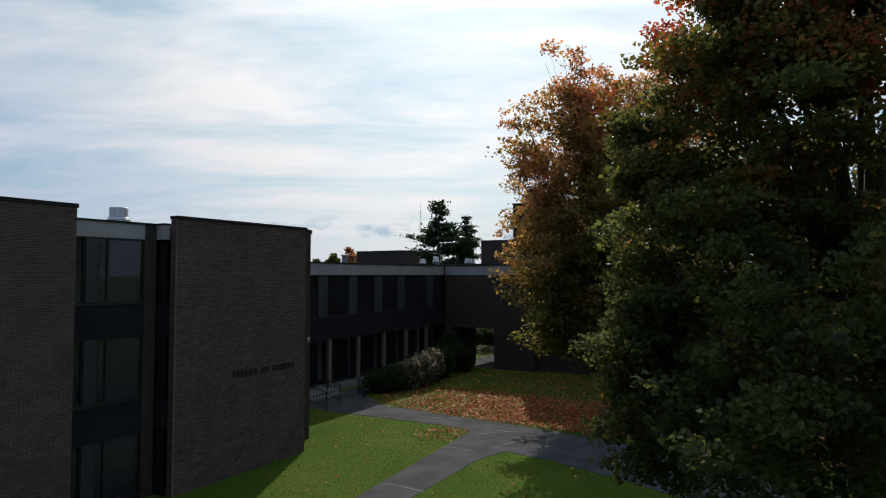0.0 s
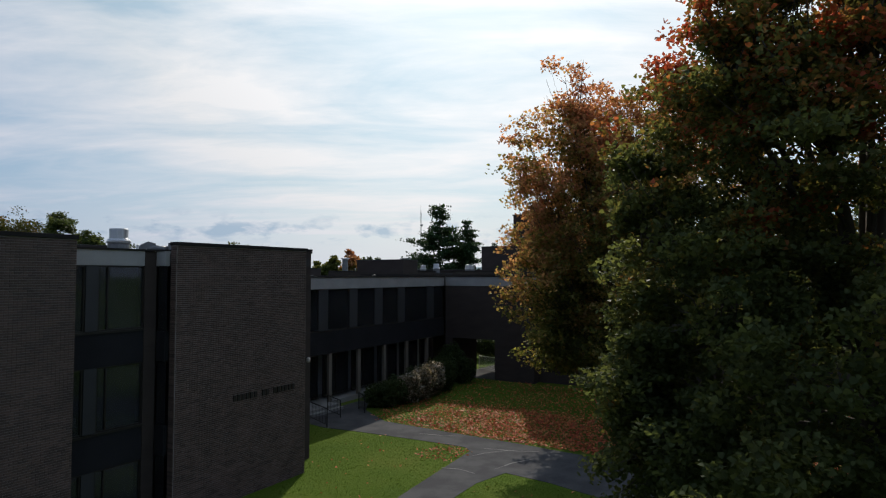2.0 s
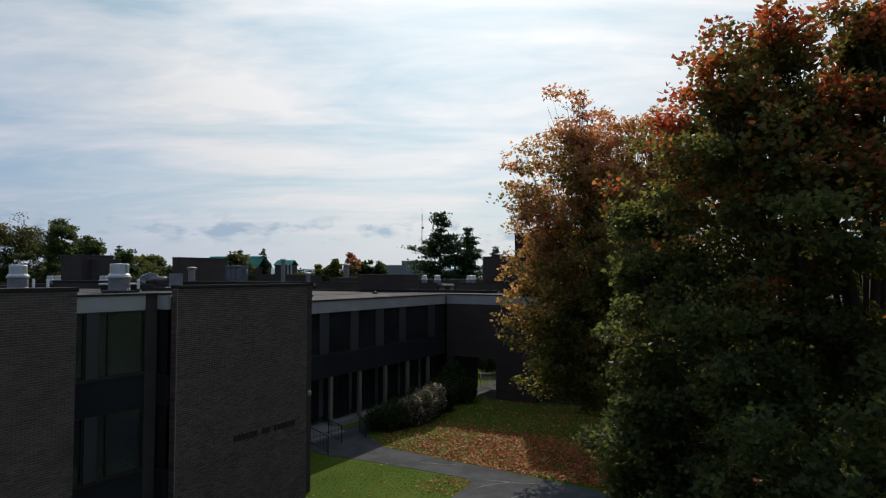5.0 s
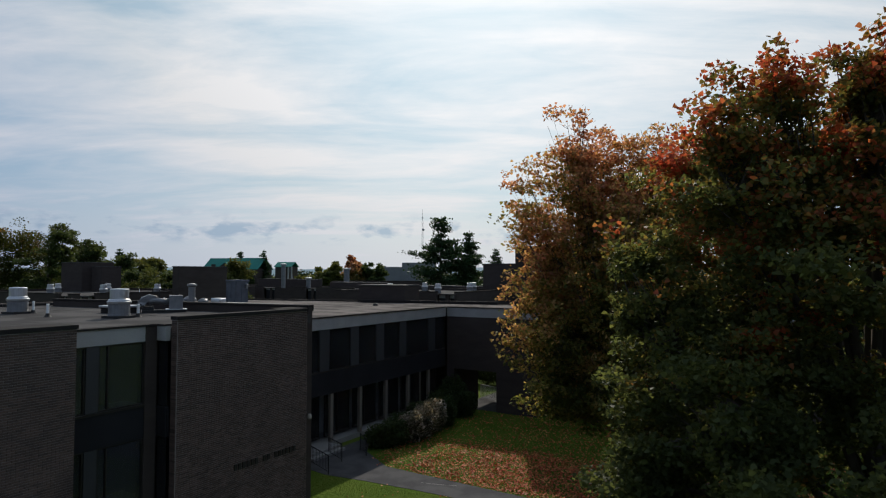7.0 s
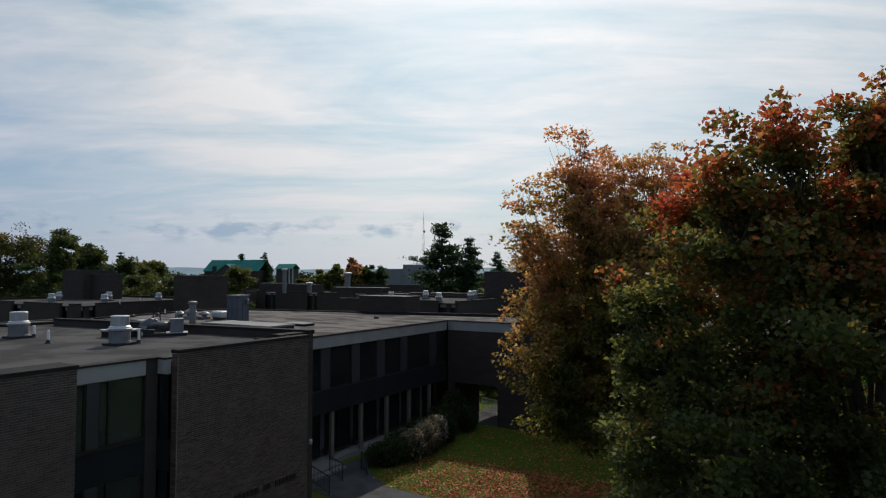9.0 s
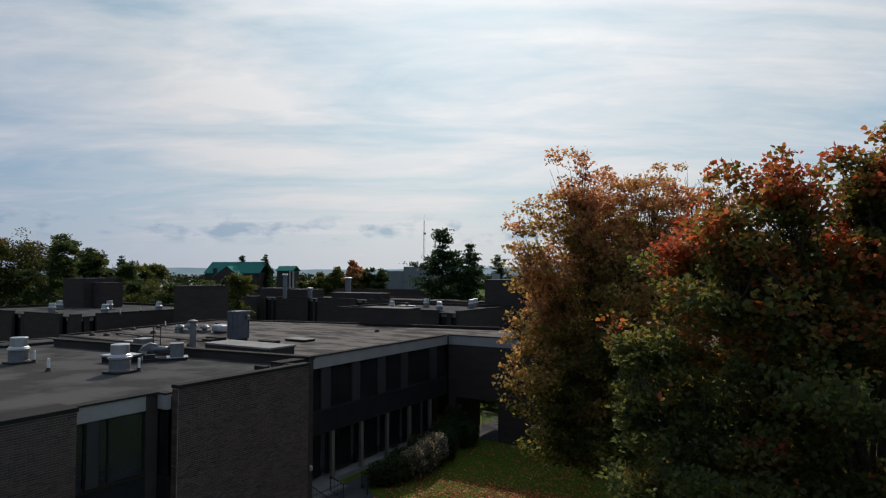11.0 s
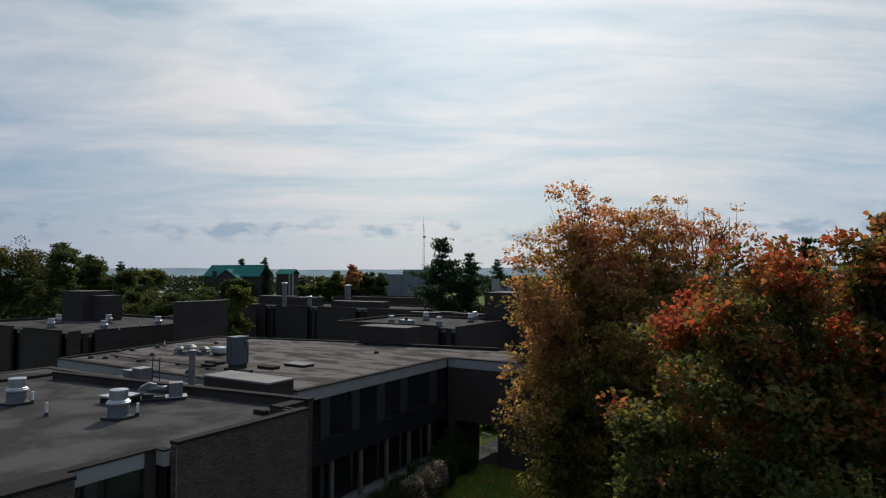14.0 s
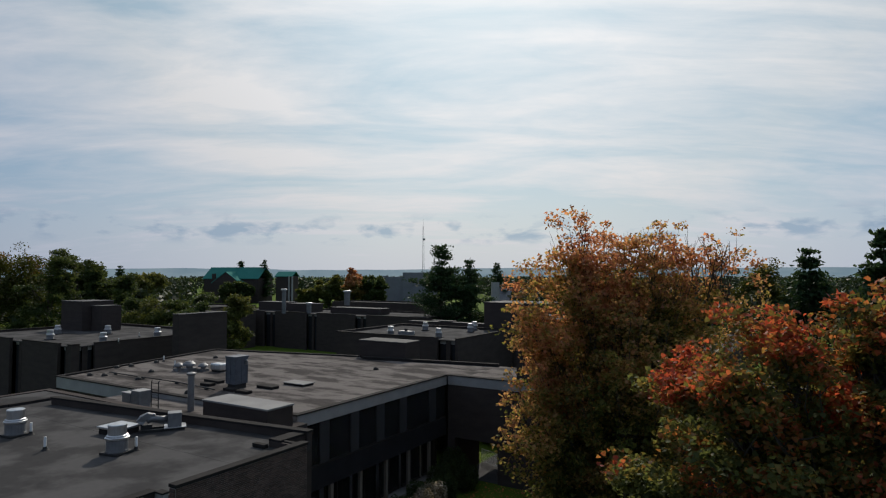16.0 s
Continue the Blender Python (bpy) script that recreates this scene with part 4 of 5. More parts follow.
far_tree(-34.3, 94, 4.6, 13.2, LEAF_YELLOW, "olive green tree behind the stair tower", 28, 90)
far_tree(-43, 100, 5.0, 11.6, LEAF_GREEN, "green tree behind the stair tower", 30)
far_tree(46, 89, 5.5, 21, LEAF_RUSSET, "russet broadleaf tree behind the maples", 29)
far_tree(-70, 170, 8, 11.5, LEAF_GREEN, "low dark green broadleaf tree", 32)
far_tree(-118, 340, 10, 13.5, LEAF_GREEN, "dark green tree before the green-roofed hall", 33)


for x, y, h, k in ((-3, 116, 8.0, 41), (8, 127, 9.0, 42), (14.5, 131, 9.5, 43), (-11, 129, 8.5, 44), (22, 129, 10.0, 45), (30, 133, 9.0, 46)):
    far_tree(x, y, 5.5, h, LEAF_GREEN, "low dark green tree below the pines", k, 60)


def woods(seed=77):
    """The wooded plain between the campus and the hills."""
    rng = np.random.default_rng(seed)
    pts, sizes = [], []
    for _ in range(2300):
        y = 180 * (2300 / 180) ** rng.random()
        x = rng.uniform(-0.95, 1.0) * y
        if y < 420 and -0.42 * y < x < 0.12 * y:
            continue
        h, r = rng.uniform(9, 14.5) if y > 330 else rng.uniform(7, 12), rng.uniform(3.5, 6.5)
        m = 90 if y < 600 else 40
        d = rng.normal(size=(m, 3))
        d /= np.linalg.norm(d, axis=1)[:, None]
        pts.append(np.array([x, y, h * 0.55]) + d * np.array([r, r, h * 0.45]) * rng.uniform(0.7, 1.05, (m, 1)))
        sizes.append(np.full(m, r * (0.42 if y < 600 else 0.6)) * rng.uniform(0.6, 1.3, m))
    ob = leaf_mesh("far_woods", np.concatenate(pts), np.concatenate(sizes), KITE, LEAF_WOODS, None, rng)
    return tagged(ob, "wooded plain of dark green and rusty treetops", "woods", kind="stuff")


woods()


def unseen_woods(seed=78):
    """Unseen trees added behind the first eye, so the panes reflect dark leaves."""
    rng = np.random.default_rng(seed)
    pts, sizes = [], []
    for _ in range(190):
        a, d0 = rng.uniform(math.pi * 0.98, math.pi * 2.02), rng.uniform(48, 130)
        h, r = rng.uniform(10, 15), rng.uniform(4, 7)
        d = rng.normal(size=(220, 3))
        d /= np.linalg.norm(d, axis=1)[:, None]
        pts.append(np.array([d0 * math.cos(a), -6 + d0 * math.sin(a), h * 0.52]) + d * np.array([r, r, h * 0.5]) * rng.uniform(0.75, 1.05, (220, 1)))
        sizes.append(rng.uniform(0.9, 2.0, 220))
    ob = leaf_mesh("unseen_wood", np.concatenate(pts), np.concatenate(sizes), KITE, LEAF_WOODS, None, rng)
    return tagged(ob, "unseen wood added behind the first eye for the panes to reflect", "woods", kind="stuff")


unseen_woods()


# ---- distance: hills, far buildings, mast ----
bm = bmesh.new()
prev = None
for k in range(161):
    a = radians(-80 + k)
    h = 54 + 16 * noise.noise((k * 0.06, 0.3, 0.0)) + 6 * noise.noise((k * 0.31, 2.0, 0.0))
    foot, top = (bm.verts.new((4100 * math.sin(a), 4100 * math.cos(a), z)) for z in (-5, h))
    back = bm.verts.new((4400 * math.sin(a), 4400 * math.cos(a), h + 4))
    if prev:
        bm.faces.new((prev[0], foot, top, prev[1]))
        bm.faces.new((prev[1], top, back, prev[2]))
    prev = (foot, top, back)
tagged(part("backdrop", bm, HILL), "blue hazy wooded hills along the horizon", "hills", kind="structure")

flat_block("brick_building", -121.0, -63.0, 98.0, 112.0, 8.0, "long brown brick block with narrow dark window bays", [("front", 2.0, 6.5), ("front", 13.5, 17.0), ("front", 26.5, 29.5), ("front", 40.0, 43.0)])
flat_block("brick_building", -112.0, -82.0, 126.0, 136.0, 9.0, "far brown brick block with flat roof")
flat_block("brick_building", -150.0, -126.0, 96.0, 112.0, 8.2, "far brown brick block with flat roof")
flat_block("brick_building", -135.0, -108.0, 82.0, 96.0, 8.0, "brown brick block behind the trees")
flat_tower(-104, -97, 102, 106, 7.8, 9.6, "low brick roof housing")
flat_tower(-92, -78, 103, 106, 7.8, 9.0, "long low brick roof housing")
flat_tower(-116, -106, 104, 107, 7.8, 9.7, "long low brick roof housing")


def chimney(x, y, z0, z1, r, label, mat=DULL):
    c = thing("flue_stack", pose(x, y, z0), label, "flue")
    part("pipe", lathe([(r, 0), (r, z1 - z0 - 0.4)], 12), mat, c, smooth=False)
    part("cap", lathe([(r * 1.05, z1 - z0 - 0.4), (r * 1.5, z1 - z0 - 0.3), (r * 1.5, z1 - z0 - 0.08), (r * 0.8, z1 - z0)], 12), METAL, c)
    return c


chimney(-24.2, 150, 8.8, 12.4, 0.7, "stubby grey metal flue with cap")
chimney(-35.5, 134, 7.8, 13.2, 0.45, "tall grey metal flue")
chimney(-30.0, 134, 7.8, 10.2, 0.5, "stubby grey metal flue with cap")

hall = thing("hall_building", pose(-126, 357, 0, 0, 0, -14), "red-brown brick hall with green metal gable roof", "building")
part("wall", boxes((-18, 18, 0, 16, -0.3, 14.5)), BRICK_DIM, hall)


def gable(x0, x1, y0, y1, z0, z1, over=0.6, along_x=True):
    """A pitched roof as two sloping slabs with thickness."""
    bm = bmesh.new()
    t = 0.35
    if along_x:
        m = (y0 + y1) / 2
        rows = [[(x, y0 - over, z0 - 0.3), (x, m, z1), (x, y1 + over, z0 - 0.3), (x, y1 + over, z0 - 0.3 - t), (x, m, z1 - t), (x, y0 - over, z0 - 0.3 - t)] for x in (x0 - over, x1 + over)]
    else:
        m = (x0 + x1) / 2
        rows = [[(x0 - over, y, z0 - 0.3), (m, y, z1), (x1 + over, y, z0 - 0.3), (x1 + over, y, z0 - 0.3 - t), (m, y, z1 - t), (x0 - over, y, z0 - 0.3 - t)] for y in (y0 - over, y1 + over)]
    a, b = [[bm.verts.new(c) for c in r] for r in rows]
    for k in range(6):
        bm.faces.new((a[k], a[(k + 1) % 6], b[(k + 1) % 6], b[k]))
    bm.faces.new((a[0], a[1], a[4], a[5])), bm.faces.new((a[1], a[2], a[3], a[4]))
    bm.faces.new((b[0], b[1], b[4], b[5])), bm.faces.new((b[1], b[2], b[3], b[4]))
    bmesh.ops.recalc_face_normals(bm, faces=bm.faces[:])
    return bm


def gable_end(x0, x1, y, z0, z1, depth=0.4):
    bm = bmesh.new()
    f = [bm.verts.new(c) for c in ((x0, y, z0), (x1, y, z0), ((x0 + x1) / 2, y, z1))]
    g = [bm.verts.new(c) for c in ((x0, y + depth, z0), (x1, y + depth, z0), ((x0 + x1) / 2, y + depth, z1))]
    bm.faces.new(f), bm.faces.new(g[::-1])
    for k in range(3):
        bm.faces.new((f[k], g[k], g[(k + 1) % 3], f[(k + 1) % 3]))
    bmesh.ops.recalc_face_normals(bm, faces=bm.faces[:])
    return bm


part("roof", gable(-18, 18, 0, 16, 14.5, 20.8), GREEN_ROOF, hall, "green standing-seam metal roof")
part("wall", boxes((-9, 9, -5, -0.01, -0.3, 12.0)), BRICK_DIM, hall)
part("gable", gable_end(-9, 9, -5, 12.0, 18.0), BRICK_DIM, hall)
part("roof", gable(-9, 9, -4.6, 4, 12.0, 18.2, along_x=False), GREEN_ROOF, hall, "green metal cross gable")
for x in (-1.0, 4.0):
    part("window", boxes((x, x + 1.4, -5.06, -5.0, 9.0, 11.0)), GLASS, hall)
part("chimney", boxes((-11.5, -9.6, -1.5, -0.1, 10, 17.0)), BRICK_DIM, hall)
shed = thing("hall_building", pose(-93, 350, 0, 0, 0, -14), "small brick hall with green metal roof and white posts", "building")
part("wall", boxes((-5, 5, 0, 8, -0.3, 15.5)), BRICK_DIM, shed)
part("roof", gable(-5, 5, 0, 8, 15.8, 18.2), GREEN_ROOF, shed)
for x in (3.5, 5.5):
    part("post", boxes((x, x + 0.7, -1.2, -0.5, -0.3, 15.4)), PALE, shed)

far_block = thing("office_building", pose(-21, 341, 0), "far grey flat-roofed office block", "building")
part("wall", boxes((-14, 16, 0, 18, -0.3, 15.2)), FAR_GREY, far_block)
part("wall", boxes((-3, 16, -1, -0.02, -0.3, 17.6)), FAR_GREY, far_block)
part("wall", boxes((-14.5, -12, -0.6, -0.02, -0.3, 15.8)), FAR_GREY, far_block)
pale_house = thing("pale_house", pose(24, 238, 0), "low pale house with grey pitched roof", "house")
part("wall", boxes((-3, 15, 0, 9, -0.3, 6.5)), PALE, pale_house)
part("roof", gable(-3, 15, 0, 9, 6.8, 11.0), DULL, pale_house)
part("chimney", bevel(boxes((-6.2, -3.2, -1, 1.2, -0.3, 13.3)), 0.05), PALE, pale_house, "pale square chimney")

mast = thing("radio_mast", pose(-13, 350, 0), "tall thin steel radio mast", "mast")
for k in range(3):
    a = 2 * math.pi * k / 3
    part("leg", tube([(0.9 * math.cos(a), 0.9 * math.sin(a), 0), (0.3 * math.cos(a), 0.3 * math.sin(a), 44)], [0.1, 0.07], 6), DULL, mast)
for k in range(22):
    z, r = 1 + 2 * k, 0.9 - 0.6 * (1 + 2 * k) / 44
    part("brace", tube([(r * math.cos(2 * math.pi * j / 3), r * math.sin(2 * math.pi * j / 3), z + 0.5 * j) for j in (0, 1, 2, 3)], [0.04] * 4, 4), DULL, mast)
part("aerial", tube([(0, 0, 43), (0, 0, 48.5)], [0.09, 0.04], 6), DULL, mast)
part("dish", lathe([(0.1, 0), (0.7, 0.3), (0.7, 1.2), (0.1, 1.4)], 10), PALE, mast).matrix_local = pose(0.5, -0.3, 36)


# ---- roof plant ----
def exhaust_fan(matrix):
    """An upblast fan: square curb, shaft, wind band ring and round hood."""
    f = thing("exhaust_fan", matrix, "galvanised round exhaust fan on a square roof curb", "roof fan", "roof exhaust fans")
    part("curb", bevel(boxes((-0.46, 0.46, -0.46, 0.46, 0, 0.10)), 0.02), BLACK, f)
    part("base", lathe([(0.42, 0.10), (0.42, 0.16), (0.41, 0.17), (0.41, 0.60)], 20), DULL, f)
    part("wind_band", lathe([(0.41, 0.57), (0.46, 0.61), (0.465, 0.68), (0.42, 0.70), (0.41, 0.76), (0.36, 0.79)], 24), METAL, f, "bright flared metal ring")
    part("hood", lathe([(0.355, 0.76), (0.36, 1.17), (0.34, 1.20), (0.0001, 1.22)], 24), METAL, f)
    return f


fan = exhaust_fan(at_block(-24.61, 14.68, 8.9, 10))
for p, q, z in ((-31.25, 13.85, 8.9), (-79.6, 38.8, 8.33), (-86.3, 43.0, 8.33), (-71.0, 40.4, 8.33), (-80.5, 46.4, 8.33), (-71.5, 47.6, 8.33), (-47.1, 64.3, 8.38), (-47.2, 72.7, 8.38), (-40.3, 65.1, 8.38), (-40.5, 73.7, 8.38), (-41.6, 76.9, 8.38)):
    copy_thing(fan, at_block(p, q, z, random.uniform(-8, 8)))


def vent_pipe(matrix, h=0.55):
    v = thing("vent_pipe", matrix, "short white vent pipe in black roof flashing", "vent pipe", "roof vent pipes")
    part("flashing", lathe([(0.16, 0), (0.10, 0.07), (0.065, 0.16)], 12), BLACK, v)
    part("pipe", lathe([(0.055, 0.1), (0.055, h), (0.04, h + 0.01)], 12), WHITE, v)
    return v


pipe = vent_pipe(at_block(-27.58, 13.36, 8.9))
for p, q, z in ((-24.35, 15.35, 8.9), (-30.8, 14.3, 8.9), (-53.0, 36.0, 7.98), (-44.6, 66.0, 8.38), (-73.6, 46.5, 8.33), (-49.0, 34.4, 7.98), (-68.9, 41.0, 8.33)):
    copy_thing(pipe, at_block(p, q, z))

hatch = thing("roof_hatch", at_block(-27.7, 16.6, 8.9, 4), "low roof hatch with pale metal lid", "roof hatch")
part("curb", boxes((-0.65, 0.65, -0.55, 0.55, 0, 0.26)), COPING, hatch)
part("lid", bevel(boxes((-0.72, 0.72, -0.62, 0.62, 0.26, 0.36)), 0.025), METAL, hatch)

blower = thing("ducted_blower", at_block(-26.45, 18.05, 8.9, 56), "small grey blower with bent duct on dark sleepers", "ventilator")
each("sleeper", BLACK, blower, "", (-1.0, 0.9, -0.40, -0.20, 0, 0.12), (-1.0, 0.9, 0.20, 0.40, 0, 0.12), (-1.0, -0.5, -0.15, 0.15, 0, 0.3))
part("case", bevel(boxes((0.15, 0.75, -0.35, 0.30, 0.16, 0.80)), 0.02), DULL, blower)
part("drip_tray", bevel(boxes((0.0, 0.95, -0.45, 0.42, 0.12, 0.16)), 0.01), METAL, blower)
part("duct", tube([(0.15, 0, 0.5), (-0.2, 0, 0.5), (-0.5, 0, 0.58), (-0.75, 0, 0.48)], [0.16, 0.16, 0.16, 0.15], 14), DULL, blower, smooth=True)
part("hood", bevel(tube([(-0.4, 0, 0.66), (-0.7, 0, 0.72), (-0.92, 0, 0.60), (-1.05, 0, 0.40)], [0.16, 0.20, 0.22, 0.26], 4), 0.015), DULL, blower, "square grey gooseneck hood")

# link roof between near block and wing
link = thing("brick_building", at_block(-42.0, 20.6), "low flat-roofed brick link between two blocks", "building")
part("roof", boxes((0, 17.1, 0.0, 5.4, 7.2, 7.75)), ROOFING_B, link)
each("wall", BRICK_DIM, link, "", (0, 17.1, 0.0, 0.3, -0.3, 7.2), (16.8, 17.1, 0.3, 5.4, -0.3, 7.2))
curb = thing("roof_plinth_box", at_block(-30.4, 23.2, 7.75), "long low brick roof housing with pale stained cap", "roof housing")
part("wall", boxes((0, 5.3, 0, 1.85, 0, 1.18)), BRICK_DIM, curb)
part("cap", bevel(boxes((-0.06, 5.36, -0.06, 1.91, 1.18, 1.28)), 0.02), CONCRETE, curb)

cond = thing("condenser_unit", at_block(-37.2, 23.4, 7.75), "pair of pale condenser boxes on one frame", "air conditioner")
part("frame", boxes((-1.0, 0.98, -0.32, 0.32, 0, 0.3)), DULL, cond)
part("case", bevel(boxes((-0.95, -0.06, -0.40, 0.40, 0.3, 0.92)), 0.03), DULL, cond)
part("case", bevel(boxes((0.04, 0.93, -0.40, 0.40, 0.3, 1.12)), 0.03), DULL, cond)
part("lid", bevel(boxes((-0.99, -0.03, -0.44, 0.44, 0.92, 0.97)), 0.02), PALE, cond)
part("lid", bevel(boxes((0.01, 0.97, -0.44, 0.44, 1.12, 1.17)), 0.02), PALE, cond)
ladder = thing("roof_ladder", at_block(-34.65, 22.75, 7.75), "black steel ladder rails rising above the roof", "ladder")
for x in (0.0, 0.7):
    part("rail", tube([(x, 0, 0), (x, 0, 2.0), (x, 0.08, 2.05)], [0.03, 0.03, 0.03], 8), BLACK, ladder)
for z in (0.3, 0.6, 0.9, 1.2, 1.5, 1.9):
    part("rung", tube([(0, 0, z), (0.7, 0, z)], [0.018, 0.018], 6), BLACK, ladder)
stack = thing("flue_stack", at_block(-33.4, 24.6, 7.75), "slim grey flue pipe with flared cap", "flue")
part("pipe", lathe([(0.2, 0), (0.2, 2.15), (0.19, 2.19)], 16), DULL, stack, smooth=False)
part("cap", lathe([(0.2, 2.18), (0.29, 2.24), (0.29, 2.34), (0.1, 2.40)], 16), DULL, stack)

tower = thing("cooling_tower", at_block(-36.15, 30.45, 7.98, 0), "tall blue-grey stained steel cooling tower", "cooling tower")
part("base", boxes((-0.42, 0.42, -0.48, 0.48, 0, 0.35)), BLACK, tower)
part("case", bevel(boxes((-0.50, 0.50, -0.58, 0.58, 0.35, 2.2)), 0.03), RUST, tower)
part("top", bevel(boxes((-0.55, 0.55, -0.63, 0.63, 2.2, 2.34)), 0.02), RUST, tower)
for x in (-0.47, 0.0, 0.47):
    part("rib", boxes((x - 0.025, x + 0.025, -0.61, -0.581, 0.4, 2.15)), RUST, tower)
for y in (-0.5, 0.0, 0.5):
    part("rib", boxes((0.501, 0.53, y - 0.025, y + 0.025, 0.4, 2.15)), RUST, tower)
part("motor", lathe([(0.10, 0), (0.12, 0.3), (0.05, 0.36)], 10), DULL, tower).matrix_local = pose(0.64, 0.3, 1.7)


def mushroom(matrix, k=1.0):
    m = thing("roof_ventilator", matrix, "grey mushroom roof ventilator with bright hood", "ventilator")
    part("curb", boxes((-0.5 * k, 0.5 * k, -0.5 * k, 0.5 * k, 0, 0.3 * k)), DULL, m)
    part("hood", lathe([(0.3 * k, 0.3 * k), (0.3 * k, 0.5 * k), (0.62 * k, 0.55 * k), (0.6 * k, 0.72 * k), (0.3 * k, 0.95 * k), (0.05, 1.0 * k)], 20), DULL, m, smooth=False)
    return m


mushroom(at_block(-45.9, 33.6, 7.98), 0.9)
mushroom(at_block(-45.0, 34.3, 7.98), 0.7)
mushroom(at_block(-46.9, 33.3, 7.98), 0.7)
hood = thing("intake_hood", at_block(-43.6, 34.8, 7.98), "rounded bright metal intake hood", "ventilator")
part("case", bevel(boxes((-0.65, 0.6, -0.42, 0.42, 0.12, 0.72)), 0.16, 3), METAL, hood)
part("curb", boxes((-0.5, 0.45, -0.33, 0.33, 0, 0.12)), BLACK, hood)
skylight = thing("roof_skylight", at_block(-33.3, 33.8, 7.98, 0), "flat pale skylight lid on the roof", "skylight")
part("curb", boxes((-1.0, 1.0, -0.55, 0.55, 0, 0.14)), COPING, skylight)
part("lid", bevel(boxes((-1.1, 1.1, -0.62, 0.62, 0.14, 0.2)), 0.02), CONCRETE, skylight)
for p, q, w, d in ((-34.2, 31.6, 0.8, 0.35), (-35.6, 29.5, 0.55, 0.3), (-38.8, 30.0, 0.5, 0.3), (-34.2, 29.4, 0.6, 0.25), (-39.6, 31.2, 0.9, 0.3)):
    s = thing("timber_sleeper", at_block(p, q, 7.98, random.uniform(-6, 6)), "dark timber sleeper lying on the roof", "sleeper", "roof sleepers")
    part("block", bevel(boxes((-w, w, -d, d, 0, 0.2)), 0.03), COPING, s)
for p, q in ((-50.8, 27.9), (-49.6, 28.4), (-45.6, 28.8), (-49.4, 34.8), (-50.9, 40.2), (-49.7, 42.2), (-52.9, 35.2), (-52.7, 32.6), (-52.9, 31.4), (-48.2, 31.6), (-32.8, 42.6), (-37.4, 27.3)):
    d = thing("roof_drain", at_block(p, q, 7.98), "small dark domed roof drain", "roof drain", "roof drains")
    part("dome", lathe([(0.24, 0), (0.24, 0.06), (0.18, 0.18), (0.06, 0.25)], 10), BLACK, d)
conduit = thing("conduit_pipe", at_block(-41.5, 29.3, 7.98, -8), "dark conduit pipe lying across the roof", "pipe")
part("pipe", tube([(-9, -1.2, 0.12), (-4, -0.7, 0.14), (0, 0, 0.12), (5.0, 0.2, 0.12)], [0.05] * 4, 8), BLACK, conduit)
for x, y in ((-8, -1.1), (-4, -0.7), (0, 0), (4, 0.16)):
    part("support", boxes((x - 0.12, x + 0.12, y - 0.1, y + 0.1, 0, 0.08)), BLACK, conduit)
box = thing("rooftop_unit", at_block(-44.7, 64.3, 8.38), "low grey rooftop air unit", "air conditioner")
part("case", bevel(boxes((-0.9, 0.9, -0.5, 0.5, 0, 0.7)), 0.04), DULL, box)
part("cowl", lathe([(0.2, 0.7), (0.25, 0.95), (0.1, 1.05)], 10), BLACK, box)
for p0, p1, q in ((-55.0, -50.0, 80.0), (-47.5, -41.0, 80.5), (-52.5, -48.5, 82.5)):
    flat_tower(p0, p1, q, q + 1.2, 0.0, 8.9, "low brick parapet wall with pale cap")

# ---- court: steps, rails, shrubs, passage rail ----
steps = thing("entrance_steps", at_block(-25.4, 27.7, 0), "broad concrete entrance steps up to the doors", "steps")
for k in range(2):
    part("step", bevel(boxes((-0.5, 0.75 - 0.35 * k, -1.4, 1.4, 0.15 * k, 0.15 * (k + 1))), 0.012), CONCRETE, steps)


def railing(p0, q0, p1, q1, h, count, label, mat=BLACK, z=0.0):
    r = thing("railing", at_block(p0, q0, z, math.degrees(math.atan2(q1 - q0, p1 - p0))), label, "railing")
    length = math.hypot(p1 - p0, q1 - q0)
    part("rail", tube([(0, 0, h), (length, 0, h)], [0.028, 0.028], 8), mat, r)
    part("rail", tube([(0, 0, 0.15), (length, 0, 0.15)], [0.02, 0.02], 6), mat, r)
    for x in (0.0, length):
        part("post", tube([(x, 0, 0), (x, 0, h)], [0.032, 0.032], 8), mat, r)
    for k in range(1, count):
        x = length * k / count
        part("baluster", tube([(x, 0, 0.15), (x, 0, h)], [0.012, 0.012], 5), mat, r)
    return r


railing(-22.45, 25.12, -24.9, 26.15, 1.0, 14, "black metal railing beside the entrance steps")
railing(-23.3, 27.2, -24.9, 27.9, 1.0, 9, "black metal railing beside the entrance steps")
railing(-22.85, 28.85, -23.9, 29.6, 1.0, 6, "black metal railing beside the entrance steps")
railing(-25.0, 47.5, -22.9, 46.8, 1.15, 20, "pale metal railing in the sunlit passage", WHITE)


